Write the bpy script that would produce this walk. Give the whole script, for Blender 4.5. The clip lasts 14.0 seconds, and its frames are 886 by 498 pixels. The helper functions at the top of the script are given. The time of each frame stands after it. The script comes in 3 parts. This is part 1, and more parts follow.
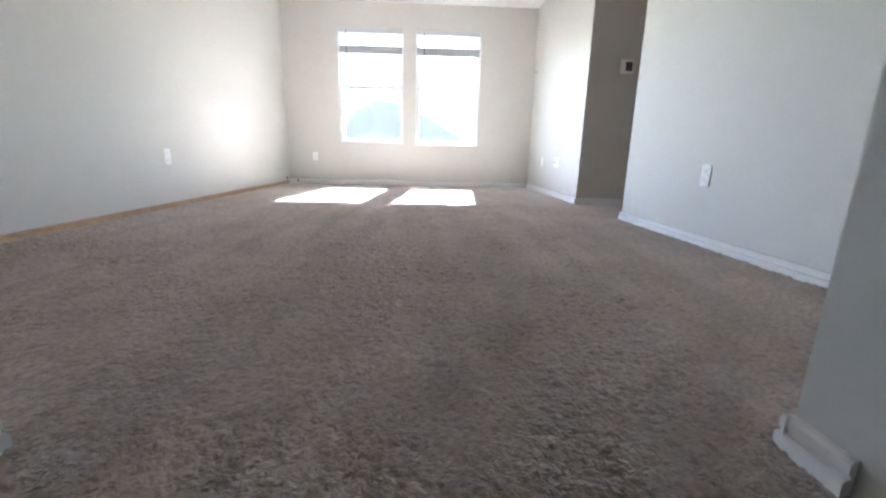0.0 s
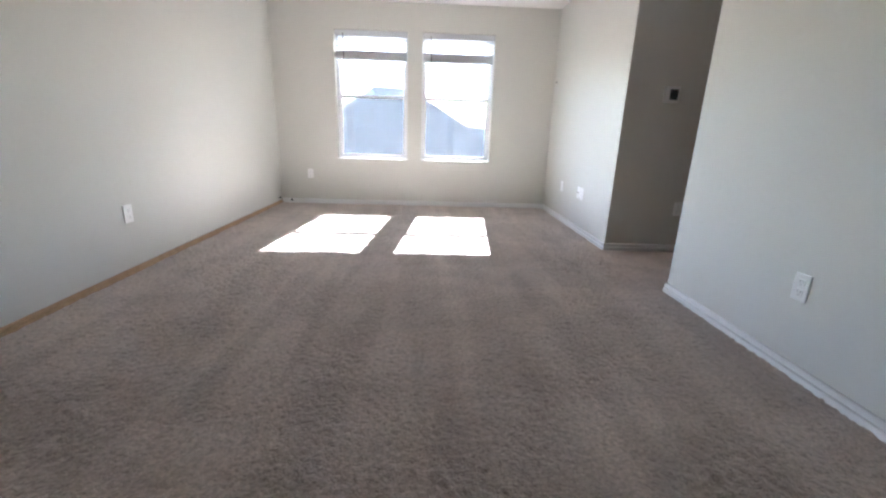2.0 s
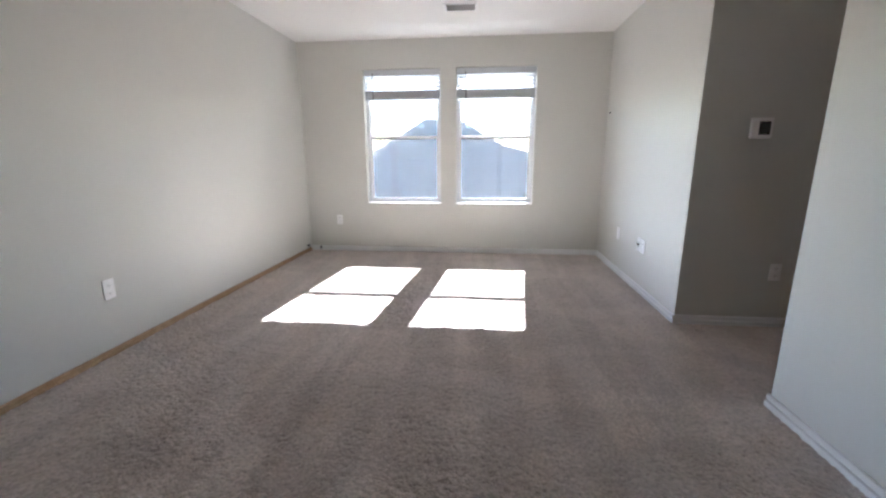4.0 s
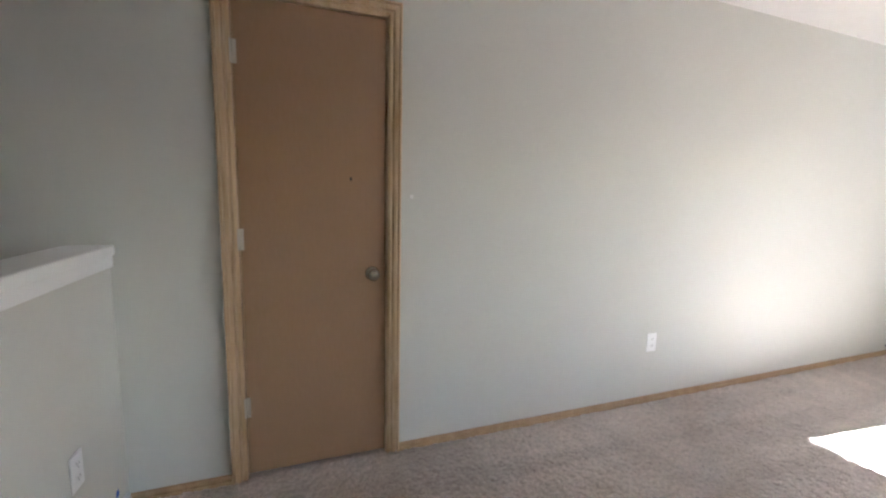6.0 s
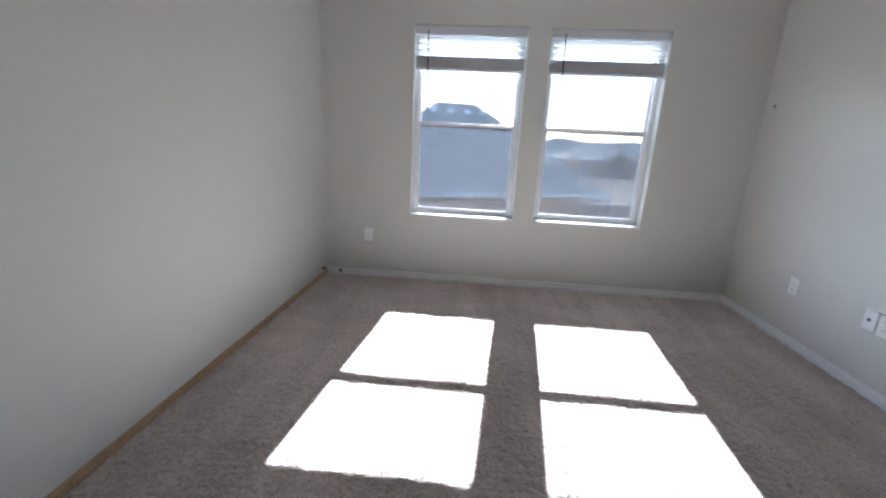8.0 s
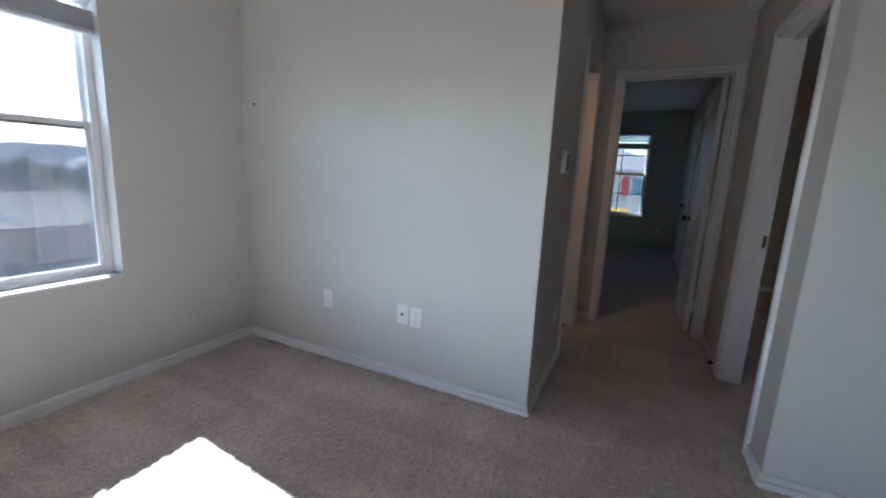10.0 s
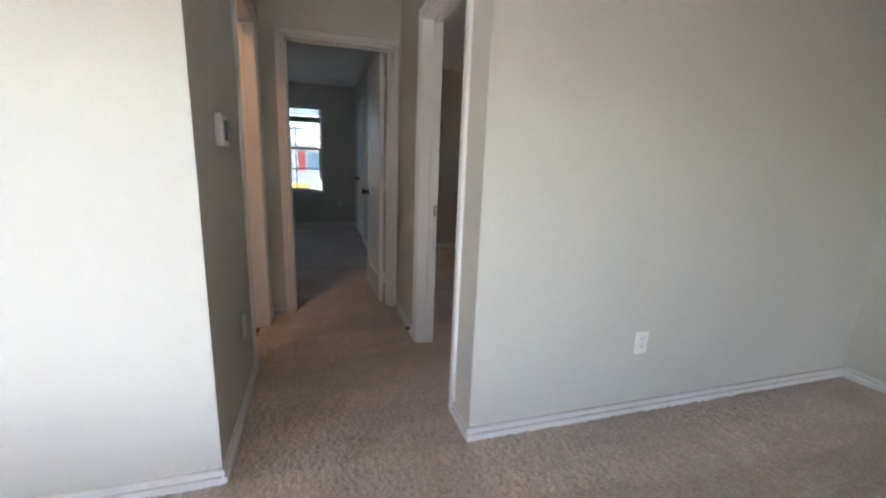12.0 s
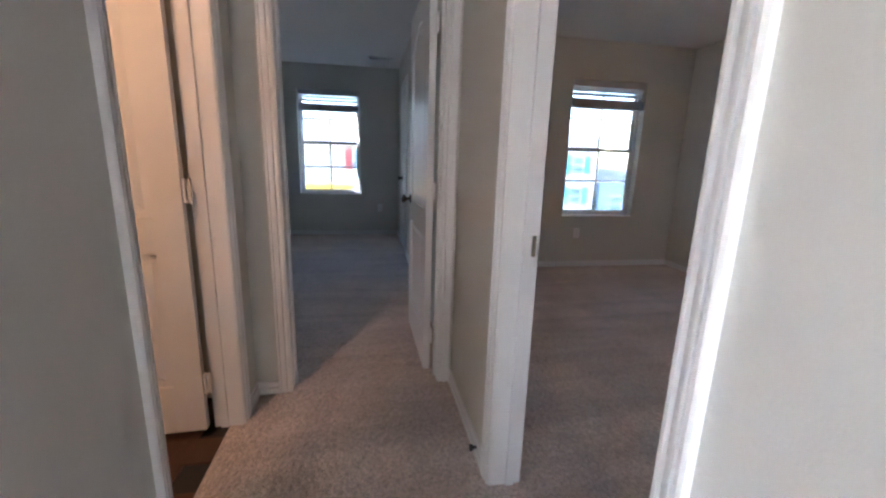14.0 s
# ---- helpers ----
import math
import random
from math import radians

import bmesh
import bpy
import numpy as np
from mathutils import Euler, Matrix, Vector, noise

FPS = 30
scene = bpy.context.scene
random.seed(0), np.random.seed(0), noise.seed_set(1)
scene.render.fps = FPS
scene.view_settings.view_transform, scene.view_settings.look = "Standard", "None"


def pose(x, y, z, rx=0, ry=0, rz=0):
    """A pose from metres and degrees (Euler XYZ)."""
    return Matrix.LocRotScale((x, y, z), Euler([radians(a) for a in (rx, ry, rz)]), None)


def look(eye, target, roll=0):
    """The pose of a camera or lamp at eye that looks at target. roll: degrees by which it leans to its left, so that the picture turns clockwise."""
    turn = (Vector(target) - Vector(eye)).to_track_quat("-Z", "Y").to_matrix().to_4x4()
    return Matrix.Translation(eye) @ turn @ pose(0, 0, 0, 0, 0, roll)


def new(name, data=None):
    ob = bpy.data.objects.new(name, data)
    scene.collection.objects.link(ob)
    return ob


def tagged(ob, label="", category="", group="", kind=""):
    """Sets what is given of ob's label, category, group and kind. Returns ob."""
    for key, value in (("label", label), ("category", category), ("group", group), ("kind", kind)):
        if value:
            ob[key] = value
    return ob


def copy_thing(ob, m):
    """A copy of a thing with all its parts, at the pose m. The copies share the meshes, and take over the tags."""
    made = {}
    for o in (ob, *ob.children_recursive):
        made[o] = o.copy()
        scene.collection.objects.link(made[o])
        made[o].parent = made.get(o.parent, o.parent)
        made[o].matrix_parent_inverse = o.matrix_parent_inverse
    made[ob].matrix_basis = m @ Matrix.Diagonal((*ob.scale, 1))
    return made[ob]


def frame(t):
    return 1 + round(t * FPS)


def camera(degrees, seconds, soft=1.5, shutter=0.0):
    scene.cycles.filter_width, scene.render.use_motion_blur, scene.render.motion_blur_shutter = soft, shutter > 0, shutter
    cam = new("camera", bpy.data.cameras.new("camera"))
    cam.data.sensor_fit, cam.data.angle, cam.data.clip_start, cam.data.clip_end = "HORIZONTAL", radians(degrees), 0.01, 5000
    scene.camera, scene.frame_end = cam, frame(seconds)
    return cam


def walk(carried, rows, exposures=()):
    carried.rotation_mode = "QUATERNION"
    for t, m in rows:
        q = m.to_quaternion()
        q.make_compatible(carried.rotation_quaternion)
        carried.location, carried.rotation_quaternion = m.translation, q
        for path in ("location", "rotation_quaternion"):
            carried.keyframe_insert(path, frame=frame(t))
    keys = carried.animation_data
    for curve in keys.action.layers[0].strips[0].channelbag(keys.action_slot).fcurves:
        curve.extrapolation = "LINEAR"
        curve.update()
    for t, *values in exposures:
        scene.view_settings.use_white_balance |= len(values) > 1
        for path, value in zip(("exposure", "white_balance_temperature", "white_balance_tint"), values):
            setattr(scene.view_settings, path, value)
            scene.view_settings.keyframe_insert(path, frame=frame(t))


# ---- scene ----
# Camera and its walk: seconds, eye, target, roll
cam = camera(95.2, 14.0, soft=2.4)
PATH = [
    (0, (-0.102, 0.309, 0.466), (-0.012, 2.255, 0.011), 1.4),
    (0.5, (-0.131, 0.457, 0.617), (0.054, 2.382, 0.106), 1.8),
    (1, (-0.05, 0.638, 0.699), (0.057, 2.564, 0.17), 1.0),
    (1.5, (-0.068, 0.774, 0.834), (-0.023, 2.697, 0.286), 1.3),
    (2, (-0.153, 0.945, 0.968), (-0.074, 2.865, 0.415), 1.8),
    (2.2, (-0.148, 1.001, 1.031), (-0.067, 2.919, 0.47), 1.9),
    (4.3, (0.097, 1.593, 1.196), (-0.24, 3.52, 0.777), -0.6),
    (4.5, (0.021, 1.604, 1.249), (-0.497, 3.49, 0.832), 0.6),
    (5, (-0.029, 1.581, 1.254), (-1.236, 3.125, 0.854), -0.6),
    (5.5, (-0.107, 1.498, 1.249), (-1.805, 2.484, 0.871), -0.4),
    (5.8, (-0.193, 1.513, 1.27), (-2.022, 2.232, 0.903), 0.7),
    (6, (-0.258, 1.524, 1.276), (-2.120, 2.205, 1.018), 1.3),
    (6.1, (-0.301, 1.531, 1.277), (-2.162, 2.241, 1.094), 1.2),
    (6.5, (-0.455, 1.698, 1.226), (-2.198, 2.589, 0.813), 2.3),
    (7, (-0.58, 2.08, 1.183), (-1.911, 3.45, 0.592), 2.1),
    (7.5, (-0.707, 2.494, 1.188), (-1.48, 4.254, 0.635), 3.0),
    (8, (-0.76, 2.89, 1.23), (-0.906, 4.819, 0.723), 2.8),
    (8.5, (-0.747, 3.334, 1.233), (-0.372, 5.239, 0.752), 2.2),
    (9, (-0.719, 3.655, 1.215), (0.123, 5.421, 0.799), 2.5),
    (9.2, (-0.722, 3.785, 1.212), (0.346, 5.428, 0.814), 2.7),
    (11.3, (-0.084, 4.011, 1.239), (1.852, 3.673, 0.867), 1.6),
    (11.5, (-0.087, 3.992, 1.231), (1.833, 3.585, 0.851), 1.6),
    (12, (-0.069, 3.988, 1.222), (1.798, 3.406, 0.805), 2.2),
    (12.5, (0.083, 3.942, 1.174), (1.953, 3.392, 0.727), 2.2),
    (13, (0.436, 3.857, 1.198), (2.363, 3.582, 0.738), 2.3),
    (13.5, (0.823, 3.846, 1.187), (2.751, 3.553, 0.743), 3.3),
    (14, (1.226, 3.803, 1.186), (3.144, 3.441, 0.752), 1.7),
]
EXPOSURES = [(0, 5.88, 5600, 11), (1.5, 5.5, 5700, 11), (2.2, 5.35, 5700, 11), (4.5, 4.98, 5700, 11), (5, 4.93, 5700, 11), (5.5, 5.55, 5750, 11), (6, 5.85, 5800, 11), (6.5, 5.88, 5750, 11), (7, 5.15, 5550, 11), (7.5, 4.7, 5500, 11), (8, 4.35, 5450, 10), (8.5, 3.6, 5250, 10), (9, 3.65, 5050, 10), (11.4, 5.5, 5950, 11), (12.5, 5.63, 6000, 11), (13.3, 5.58, 5800, 12), (14, 6.3, 5600, 14)]
walk(cam, [(t, look(e, g, r)) for t, e, g, r in PATH], EXPOSURES)

# ---- light ----
SUN_DIR = Vector((-0.09, -1.0, -0.77)).normalized()
world = bpy.data.worlds.new("world")
scene.world = world
world.use_nodes = True
wn = world.node_tree.nodes
sky = wn.new("ShaderNodeTexSky")
sky.sky_type, sky.sun_disc = "NISHITA", False
sky.dust_density, sky.ozone_density = 0.7, 0.3
sky.sun_elevation = math.asin(-SUN_DIR.z)
sky.sun_rotation = math.atan2(-SUN_DIR.x, -SUN_DIR.y)
world.node_tree.links.new(sky.outputs[0], wn["Background"].inputs[0])
wn["Background"].inputs[1].default_value = 0.15
sun = new("sun", bpy.data.lights.new("sun", "SUN"))
sun.data.energy, sun.data.angle, sun.data.color = 2.0, radians(0.5), (1.0, 0.97, 0.93)
sun.matrix_world = look((0, 0, 0), SUN_DIR)


# ---- plan ----
L, R, W, S = -2.10, 1.42, 6.40, 0.86      # left wall, right wall, window wall, stair edge
H1, H2, E1 = 3.37, 4.36, 3.19             # hall sides and end
B1X, B1Y = 7.57, 3.34                     # far bedroom: end wall, side wall
B2X, B2Y = 5.46, 0.24                     # side bedroom: end wall, side wall
CEIL = 2.445
STL, STR = -0.75, 0.50                    # sides of the stairs
T = 0.115                                 # inner wall thickness

# ---- materials ----


def material(name, base, rough=0.6, metal=0.0, spots=(), bumps=(), spec=0.5, stretch=(1, 1, 1)):
    """spots: (scale, detail, amount, colour); bumps: (scale, detail, strength, distance)."""
    m = bpy.data.materials.new(name)
    m.use_nodes = True
    nt = m.node_tree
    n, link = nt.nodes, nt.links.new
    b = n["Principled BSDF"]
    b.inputs["Roughness"].default_value, b.inputs["Metallic"].default_value = rough, metal
    b.inputs["Specular IOR Level"].default_value = spec
    co = n.new("ShaderNodeTexCoord")
    mp = n.new("ShaderNodeMapping")
    mp.inputs["Scale"].default_value = stretch
    link(co.outputs["Object"], mp.inputs[0])
    rgb = n.new("ShaderNodeRGB")
    rgb.outputs[0].default_value = (*base, 1)
    out = rgb.outputs[0]
    for scale, detail, amount, colour in spots:
        tex = n.new("ShaderNodeTexNoise")
        tex.inputs["Scale"].default_value, tex.inputs["Detail"].default_value = scale, detail
        link(mp.outputs[0], tex.inputs[0])
        ramp = n.new("ShaderNodeMapRange")
        ramp.inputs[1].default_value, ramp.inputs[2].default_value = 0.35, 0.68
        ramp.inputs[4].default_value = amount
        link(tex.outputs[0], ramp.inputs[0])
        mix = n.new("ShaderNodeMix")
        mix.data_type = "RGBA"
        link(ramp.outputs[0], mix.inputs[0])
        link(out, mix.inputs[6])
        mix.inputs[7].default_value = (*colour, 1)
        out = mix.outputs[2]
    link(out, b.inputs["Base Color"])
    normal = None
    for scale, detail, strength, distance in bumps:
        tex = n.new("ShaderNodeTexNoise")
        tex.inputs["Scale"].default_value, tex.inputs["Detail"].default_value = scale, detail
        link(mp.outputs[0], tex.inputs[0])
        bump = n.new("ShaderNodeBump")
        bump.inputs["Strength"].default_value, bump.inputs["Distance"].default_value = strength, distance
        link(tex.outputs[0], bump.inputs["Height"])
        if normal:
            link(normal, bump.inputs["Normal"])
        normal = bump.outputs[0]
    if normal:
        link(normal, b.inputs["Normal"])
    return m


def glass_material():
    m = bpy.data.materials.new("window_glass")
    m.use_nodes = True
    n, link = m.node_tree.nodes, m.node_tree.links.new
    n.remove(n["Principled BSDF"])
    clear, gloss, mix, fr = (n.new("ShaderNodeBsdf" + k) if k in ("Transparent", "Glossy") else n.new("ShaderNode" + k)
                             for k in ("Transparent", "Glossy", "MixShader", "Fresnel"))
    # Grey tint put into the glass to darken the bright view outside
    clear.inputs[0].default_value = (0.335, 0.34, 0.34, 1)
    gloss.inputs["Roughness"].default_value = 0.02
    link(fr.outputs[0], mix.inputs[0])
    link(clear.outputs[0], mix.inputs[1])
    link(gloss.outputs[0], mix.inputs[2])
    link(mix.outputs[0], n["Material Output"].inputs[0])
    return m


WALL = material("wall_paint", (0.645, 0.642, 0.592), 0.72, spots=[(1.3, 2, 0.25, (0.615, 0.612, 0.565)), (90, 2, 0.12, (0.69, 0.675, 0.63))],
                bumps=[(160, 3, 0.22, 0.002), (35, 2, 0.10, 0.003)], spec=0.25)
CEILING = material("ceiling_paint", (0.82, 0.81, 0.785), 0.85, spots=[(2, 3, 0.2, (0.78, 0.77, 0.745))], bumps=[(45, 4, 0.4, 0.006)], spec=0.2)
WHITE = material("white_trim", (0.84, 0.845, 0.84), 0.35, spots=[(7, 4, 0.25, (0.77, 0.77, 0.755))], bumps=[(60, 2, 0.05, 0.001)])
PLASTIC = material("white_plastic", (0.88, 0.88, 0.87), 0.3, spots=[(30, 2, 0.1, (0.74, 0.73, 0.7))])
VINYL = material("vinyl_frame", (0.80, 0.81, 0.82), 0.35, spots=[(12, 3, 0.15, (0.7, 0.7, 0.69))])
BLIND = material("blind_slat", (0.62, 0.64, 0.66), 0.5, spots=[(9, 2, 0.2, (0.55, 0.56, 0.58))])
RECESS = material("grey_recess", (0.22, 0.22, 0.21), 0.7)
SLOT = material("dark_slot", (0.03, 0.03, 0.03), 0.6)
CARPET = material("carpet", (0.66, 0.56, 0.50), 0.95, spec=0.1,
                  spots=[(0.9, 3, 0.3, (0.49, 0.43, 0.39)), (6, 4, 0.35, (0.58, 0.515, 0.475)), (75, 4, 0.68, (0.28, 0.225, 0.195))],
                  bumps=[(120, 3, 0.8, 0.010), (45, 2, 0.8, 0.016)])


def brushed(m, scale, amount, turn, bend):
    """Long soft stripes of pile brushed to and fro by a vacuum cleaner."""
    n, link = m.node_tree.nodes, m.node_tree.links.new
    b = n["Principled BSDF"]
    src = b.inputs["Base Color"].links[0].from_socket
    co, mp, tex, rng = (n.new("ShaderNode" + k) for k in ("TexCoord", "Mapping", "TexNoise", "MapRange"))
    mp.inputs["Scale"].default_value = scale
    mp.inputs["Rotation"].default_value = (0, 0, radians(turn))
    link(co.outputs["Object"], mp.inputs[0])
    link(mp.outputs[0], tex.inputs[0])
    tex.inputs["Scale"].default_value, tex.inputs["Detail"].default_value = 1.0, 1.0
    tex.inputs["Distortion"].default_value = bend
    rng.inputs[1].default_value, rng.inputs[2].default_value = 0.44, 0.56
    rng.inputs[3].default_value, rng.inputs[4].default_value = 1.0 - amount, 1.0 + amount
    link(tex.outputs[0], rng.inputs[0])
    mul = n.new("ShaderNodeVectorMath")
    mul.operation = "SCALE"
    link(src, mul.inputs[0])
    link(rng.outputs[0], mul.inputs["Scale"])
    link(mul.outputs[0], b.inputs["Base Color"])


brushed(CARPET, (5.5, 0.5, 1), 0.08, 4, 0.5)
brushed(CARPET, (0.9, 2.1, 1), 0.07, 31, 1.4)
brushed(CARPET, (2.4, 1.0, 1), 0.06, -24, 0.9)
fibre = CARPET.node_tree.nodes["Principled BSDF"]
fibre.inputs["Sheen Weight"].default_value = 0.8
fibre.inputs["Sheen Roughness"].default_value = 0.6
fibre.inputs["Sheen Tint"].default_value = (0.95, 0.88, 0.83, 1)
PINE = material("raw_pine", (0.62, 0.44, 0.27), 0.55, spots=[(3, 4, 0.7, (0.40, 0.235, 0.11)), (12, 3, 0.6, (0.74, 0.58, 0.41))],
                bumps=[(40, 3, 0.2, 0.002)], stretch=(6, 6, 0.6))
PINE_LONG = material("raw_pine_board", (0.47, 0.31, 0.17), 0.6, spots=[(3, 4, 0.7, (0.30, 0.175, 0.085)), (22, 3, 0.5, (0.60, 0.44, 0.28))],
                     bumps=[(40, 3, 0.2, 0.002)], stretch=(6, 0.6, 6))
DOOR = material("hardboard_door", (0.325, 0.20, 0.115), 0.42, spots=[(1.2, 4, 0.5, (0.28, 0.165, 0.09)), (40, 4, 0.3, (0.355, 0.225, 0.135))],
                bumps=[(120, 3, 0.12, 0.001)], stretch=(2, 2, 0.5))
NICKEL = material("satin_nickel", (0.36, 0.32, 0.27), 0.25, 1.0, spots=[(40, 2, 0.3, (0.28, 0.25, 0.21))])
STEEL = material("dull_steel", (0.62, 0.57, 0.50), 0.45, 0.8, spots=[(30, 2, 0.3, (0.5, 0.46, 0.40))])
BRONZE = material("dark_bronze", (0.06, 0.05, 0.045), 0.35, 0.9)
PLANK = material("dark_plank", (0.10, 0.05, 0.03), 0.45, spots=[(5, 4, 0.6, (0.06, 0.03, 0.018))], bumps=[(30, 3, 0.2, 0.001)], stretch=(1, 6, 1))
BLUE_TAPE = material("blue_tape", (0.03, 0.12, 0.5), 0.6)
SCREEN = material("grey_screen", (0.05, 0.055, 0.06), 0.15)
GLASS = glass_material()


def screen_material():
    """Fine grey insect mesh: mostly holes, with threads that scatter the sun."""
    m = bpy.data.materials.new("insect_screen")
    m.use_nodes = True
    n, link = m.node_tree.nodes, m.node_tree.links.new
    b = n["Principled BSDF"]
    b.inputs["Base Color"].default_value, b.inputs["Roughness"].default_value = (0.16, 0.165, 0.17, 1), 0.7
    clear, mix = n.new("ShaderNodeBsdfTransparent"), n.new("ShaderNodeMixShader")
    thread, both = n.new("ShaderNodeBsdfTranslucent"), n.new("ShaderNodeMixShader")
    thread.inputs[0].default_value = (0.62, 0.62, 0.63, 1)
    both.inputs[0].default_value = 0.28
    link(b.outputs[0], both.inputs[1])
    link(thread.outputs[0], both.inputs[2])
    mix.inputs[0].default_value = 0.21
    link(clear.outputs[0], mix.inputs[1])
    link(both.outputs[0], mix.inputs[2])
    link(mix.outputs[0], n["Material Output"].inputs[0])
    return m


MESH = screen_material()
SHINGLE = material("roof_shingle", (0.42, 0.375, 0.33), 0.9, spots=[(1.2, 4, 0.5, (0.35, 0.31, 0.27)), (12, 2, 0.5, (0.50, 0.45, 0.40))], bumps=[(60, 2, 0.4, 0.01)], spec=0.2)
STUCCO = material("stucco", (0.60, 0.42, 0.34), 0.9, spots=[(2, 4, 0.4, (0.53, 0.37, 0.295))], bumps=[(50, 3, 0.3, 0.01)], spec=0.2)
SIDING_CREAM = material("cream_siding", (0.62, 0.58, 0.52), 0.7, spots=[(1, 3, 0.3, (0.56, 0.52, 0.47))])
SIDING_BLUE = material("blue_siding", (0.35, 0.47, 0.58), 0.7, spots=[(1, 3, 0.3, (0.31, 0.42, 0.53))])
SHUTTER = material("red_shutter", (0.50, 0.08, 0.07), 0.6, spots=[(8, 2, 0.2, (0.42, 0.07, 0.06))])
TEAL = material("teal_shutter", (0.12, 0.42, 0.48), 0.6, spots=[(8, 2, 0.2, (0.1, 0.36, 0.42))])
YELLOW = material("yellow_paint", (0.75, 0.45, 0.06), 0.5, spots=[(6, 3, 0.3, (0.65, 0.38, 0.05))])
DIRT = material("dry_ground", (0.33, 0.27, 0.20), 0.95, spots=[(0.15, 4, 0.5, (0.25, 0.21, 0.15)), (3, 4, 0.4, (0.38, 0.31, 0.24))], bumps=[(8, 4, 0.4, 0.05)], spec=0.1)
ROAD = material("pale_concrete", (0.48, 0.46, 0.43), 0.9, spots=[(0.6, 4, 0.4, (0.40, 0.38, 0.36))], spec=0.2)
# Hill colour is lightened to grey with the haze of distance in it
HILL = material("hazed_far_hill", (0.21, 0.22, 0.22), 1.0, spots=[(0.02, 5, 0.5, (0.15, 0.165, 0.165))], spec=0.0)
WIRE = material("dark_metal", (0.05, 0.05, 0.055), 0.5, 0.6)
LEAF = material("leaves", (0.11, 0.13, 0.08), 0.8, spots=[(3, 3, 0.5, (0.12, 0.12, 0.06))])
BARK = material("bark", (0.14, 0.10, 0.07), 0.9, bumps=[(30, 3, 0.4, 0.02)])

# ---- building tools ----


def mesh(name, bm, mat, parent=None, m=None, smooth=False):
    me = bpy.data.meshes.new(name)
    bmesh.ops.recalc_face_normals(bm, faces=bm.faces[:])
    bm.to_mesh(me)
    bm.free()
    me.materials.append(mat)
    if smooth:
        for p in me.polygons:
            p.use_smooth = True
    ob = new(name, me)
    if parent:
        ob.parent = parent
    if m is not None:
        ob.matrix_basis = m
    return ob


def put_box(bm, x0, y0, z0, x1, y1, z1, bevel=0.0):
    x0, x1, y0, y1, z0, z1 = min(x0, x1), max(x0, x1), min(y0, y1), max(y0, y1), min(z0, z1), max(z0, z1)
    v = [bm.verts.new(p) for p in ((x0, y0, z0), (x1, y0, z0), (x1, y1, z0), (x0, y1, z0), (x0, y0, z1), (x1, y0, z1), (x1, y1, z1), (x0, y1, z1))]
    fs = [bm.faces.new([v[i] for i in q]) for q in ((3, 2, 1, 0), (4, 5, 6, 7), (0, 1, 5, 4), (1, 2, 6, 5), (2, 3, 7, 6), (3, 0, 4, 7))]
    if bevel:
        es = list({e for f in fs for e in f.edges})
        bmesh.ops.bevel(bm, geom=es, offset=bevel, segments=2, affect="EDGES", profile=0.5)


def box(name, a, b, mat, bevel=0.0, parent=None, m=None):
    bm = bmesh.new()
    put_box(bm, *a, *b, bevel)
    return mesh(name, bm, mat, parent, m)


def lathe(name, profile, mat, parent=None, m=None, n=20):
    """profile: (radius, height along local z)."""
    bm = bmesh.new()
    rings = []
    for r, z in profile:
        rings.append([bm.verts.new((r * math.cos(2 * math.pi * i / n), r * math.sin(2 * math.pi * i / n), z)) for i in range(n)])
    for a, b in zip(rings, rings[1:]):
        for i in range(n):
            bm.faces.new((a[i], a[(i + 1) % n], b[(i + 1) % n], b[i]))
    bm.faces.new(rings[0])
    bm.faces.new(rings[-1])
    return mesh(name, bm, mat, parent, m, smooth=True)


def wall(name, m, length, height, thick, openings, mat=None, label="greige painted drywall with fine orange-peel texture", z0=0.0):
    """A wall with its room face in local y=0, from s=0 to length along x, its body at y<0 (thick). openings: (s0, s1, z0, z1)."""
    xs = sorted({0.0, length, *(o[0] for o in openings), *(o[1] for o in openings)})
    zs = sorted({z0, height, *(o[2] for o in openings), *(o[3] for o in openings)})
    bm = bmesh.new()
    vs = {}

    def v(i, j, k):
        if (i, j, k) not in vs:
            vs[i, j, k] = bm.verts.new((xs[i], -thick * k, zs[j]))
        return vs[i, j, k]

    def solid(i, j):
        if not (0 <= i < len(xs) - 1 and 0 <= j < len(zs) - 1):
            return False
        cx, cz = (xs[i] + xs[i + 1]) / 2, (zs[j] + zs[j + 1]) / 2
        return not any(o[0] < cx < o[1] and o[2] < cz < o[3] for o in openings)

    for i in range(len(xs) - 1):
        for j in range(len(zs) - 1):
            if not solid(i, j):
                continue
            for k in (0, 1):
                bm.faces.new((v(i, j, k), v(i + 1, j, k), v(i + 1, j + 1, k), v(i, j + 1, k)))
            for (di, dj, a, b) in ((-1, 0, (i, j), (i, j + 1)), (1, 0, (i + 1, j), (i + 1, j + 1)), (0, -1, (i, j), (i + 1, j)), (0, 1, (i, j + 1), (i + 1, j + 1))):
                if not solid(i + di, j + dj):
                    bm.faces.new((v(*a, 0), v(*b, 0), v(*b, 1), v(*a, 1)))
    return tagged(mesh(name, bm, mat or WALL, None, m), label, "wall", kind="structure")


# Wall frames: local x along the wall, local y out of its face into the room
def frame_n(x, y):      # face looks towards -y, x runs to -x
    return pose(x, y, 0, 0, 0, 180)


def frame_s(x, y):      # face looks towards +y, x runs to +x
    return pose(x, y, 0)


def frame_w(x, y):      # face looks towards +x, x runs to -y
    return pose(x, y, 0, 0, 0, -90)


def frame_e(x, y):      # face looks towards -x, x runs to +y
    return pose(x, y, 0, 0, 0, 90)


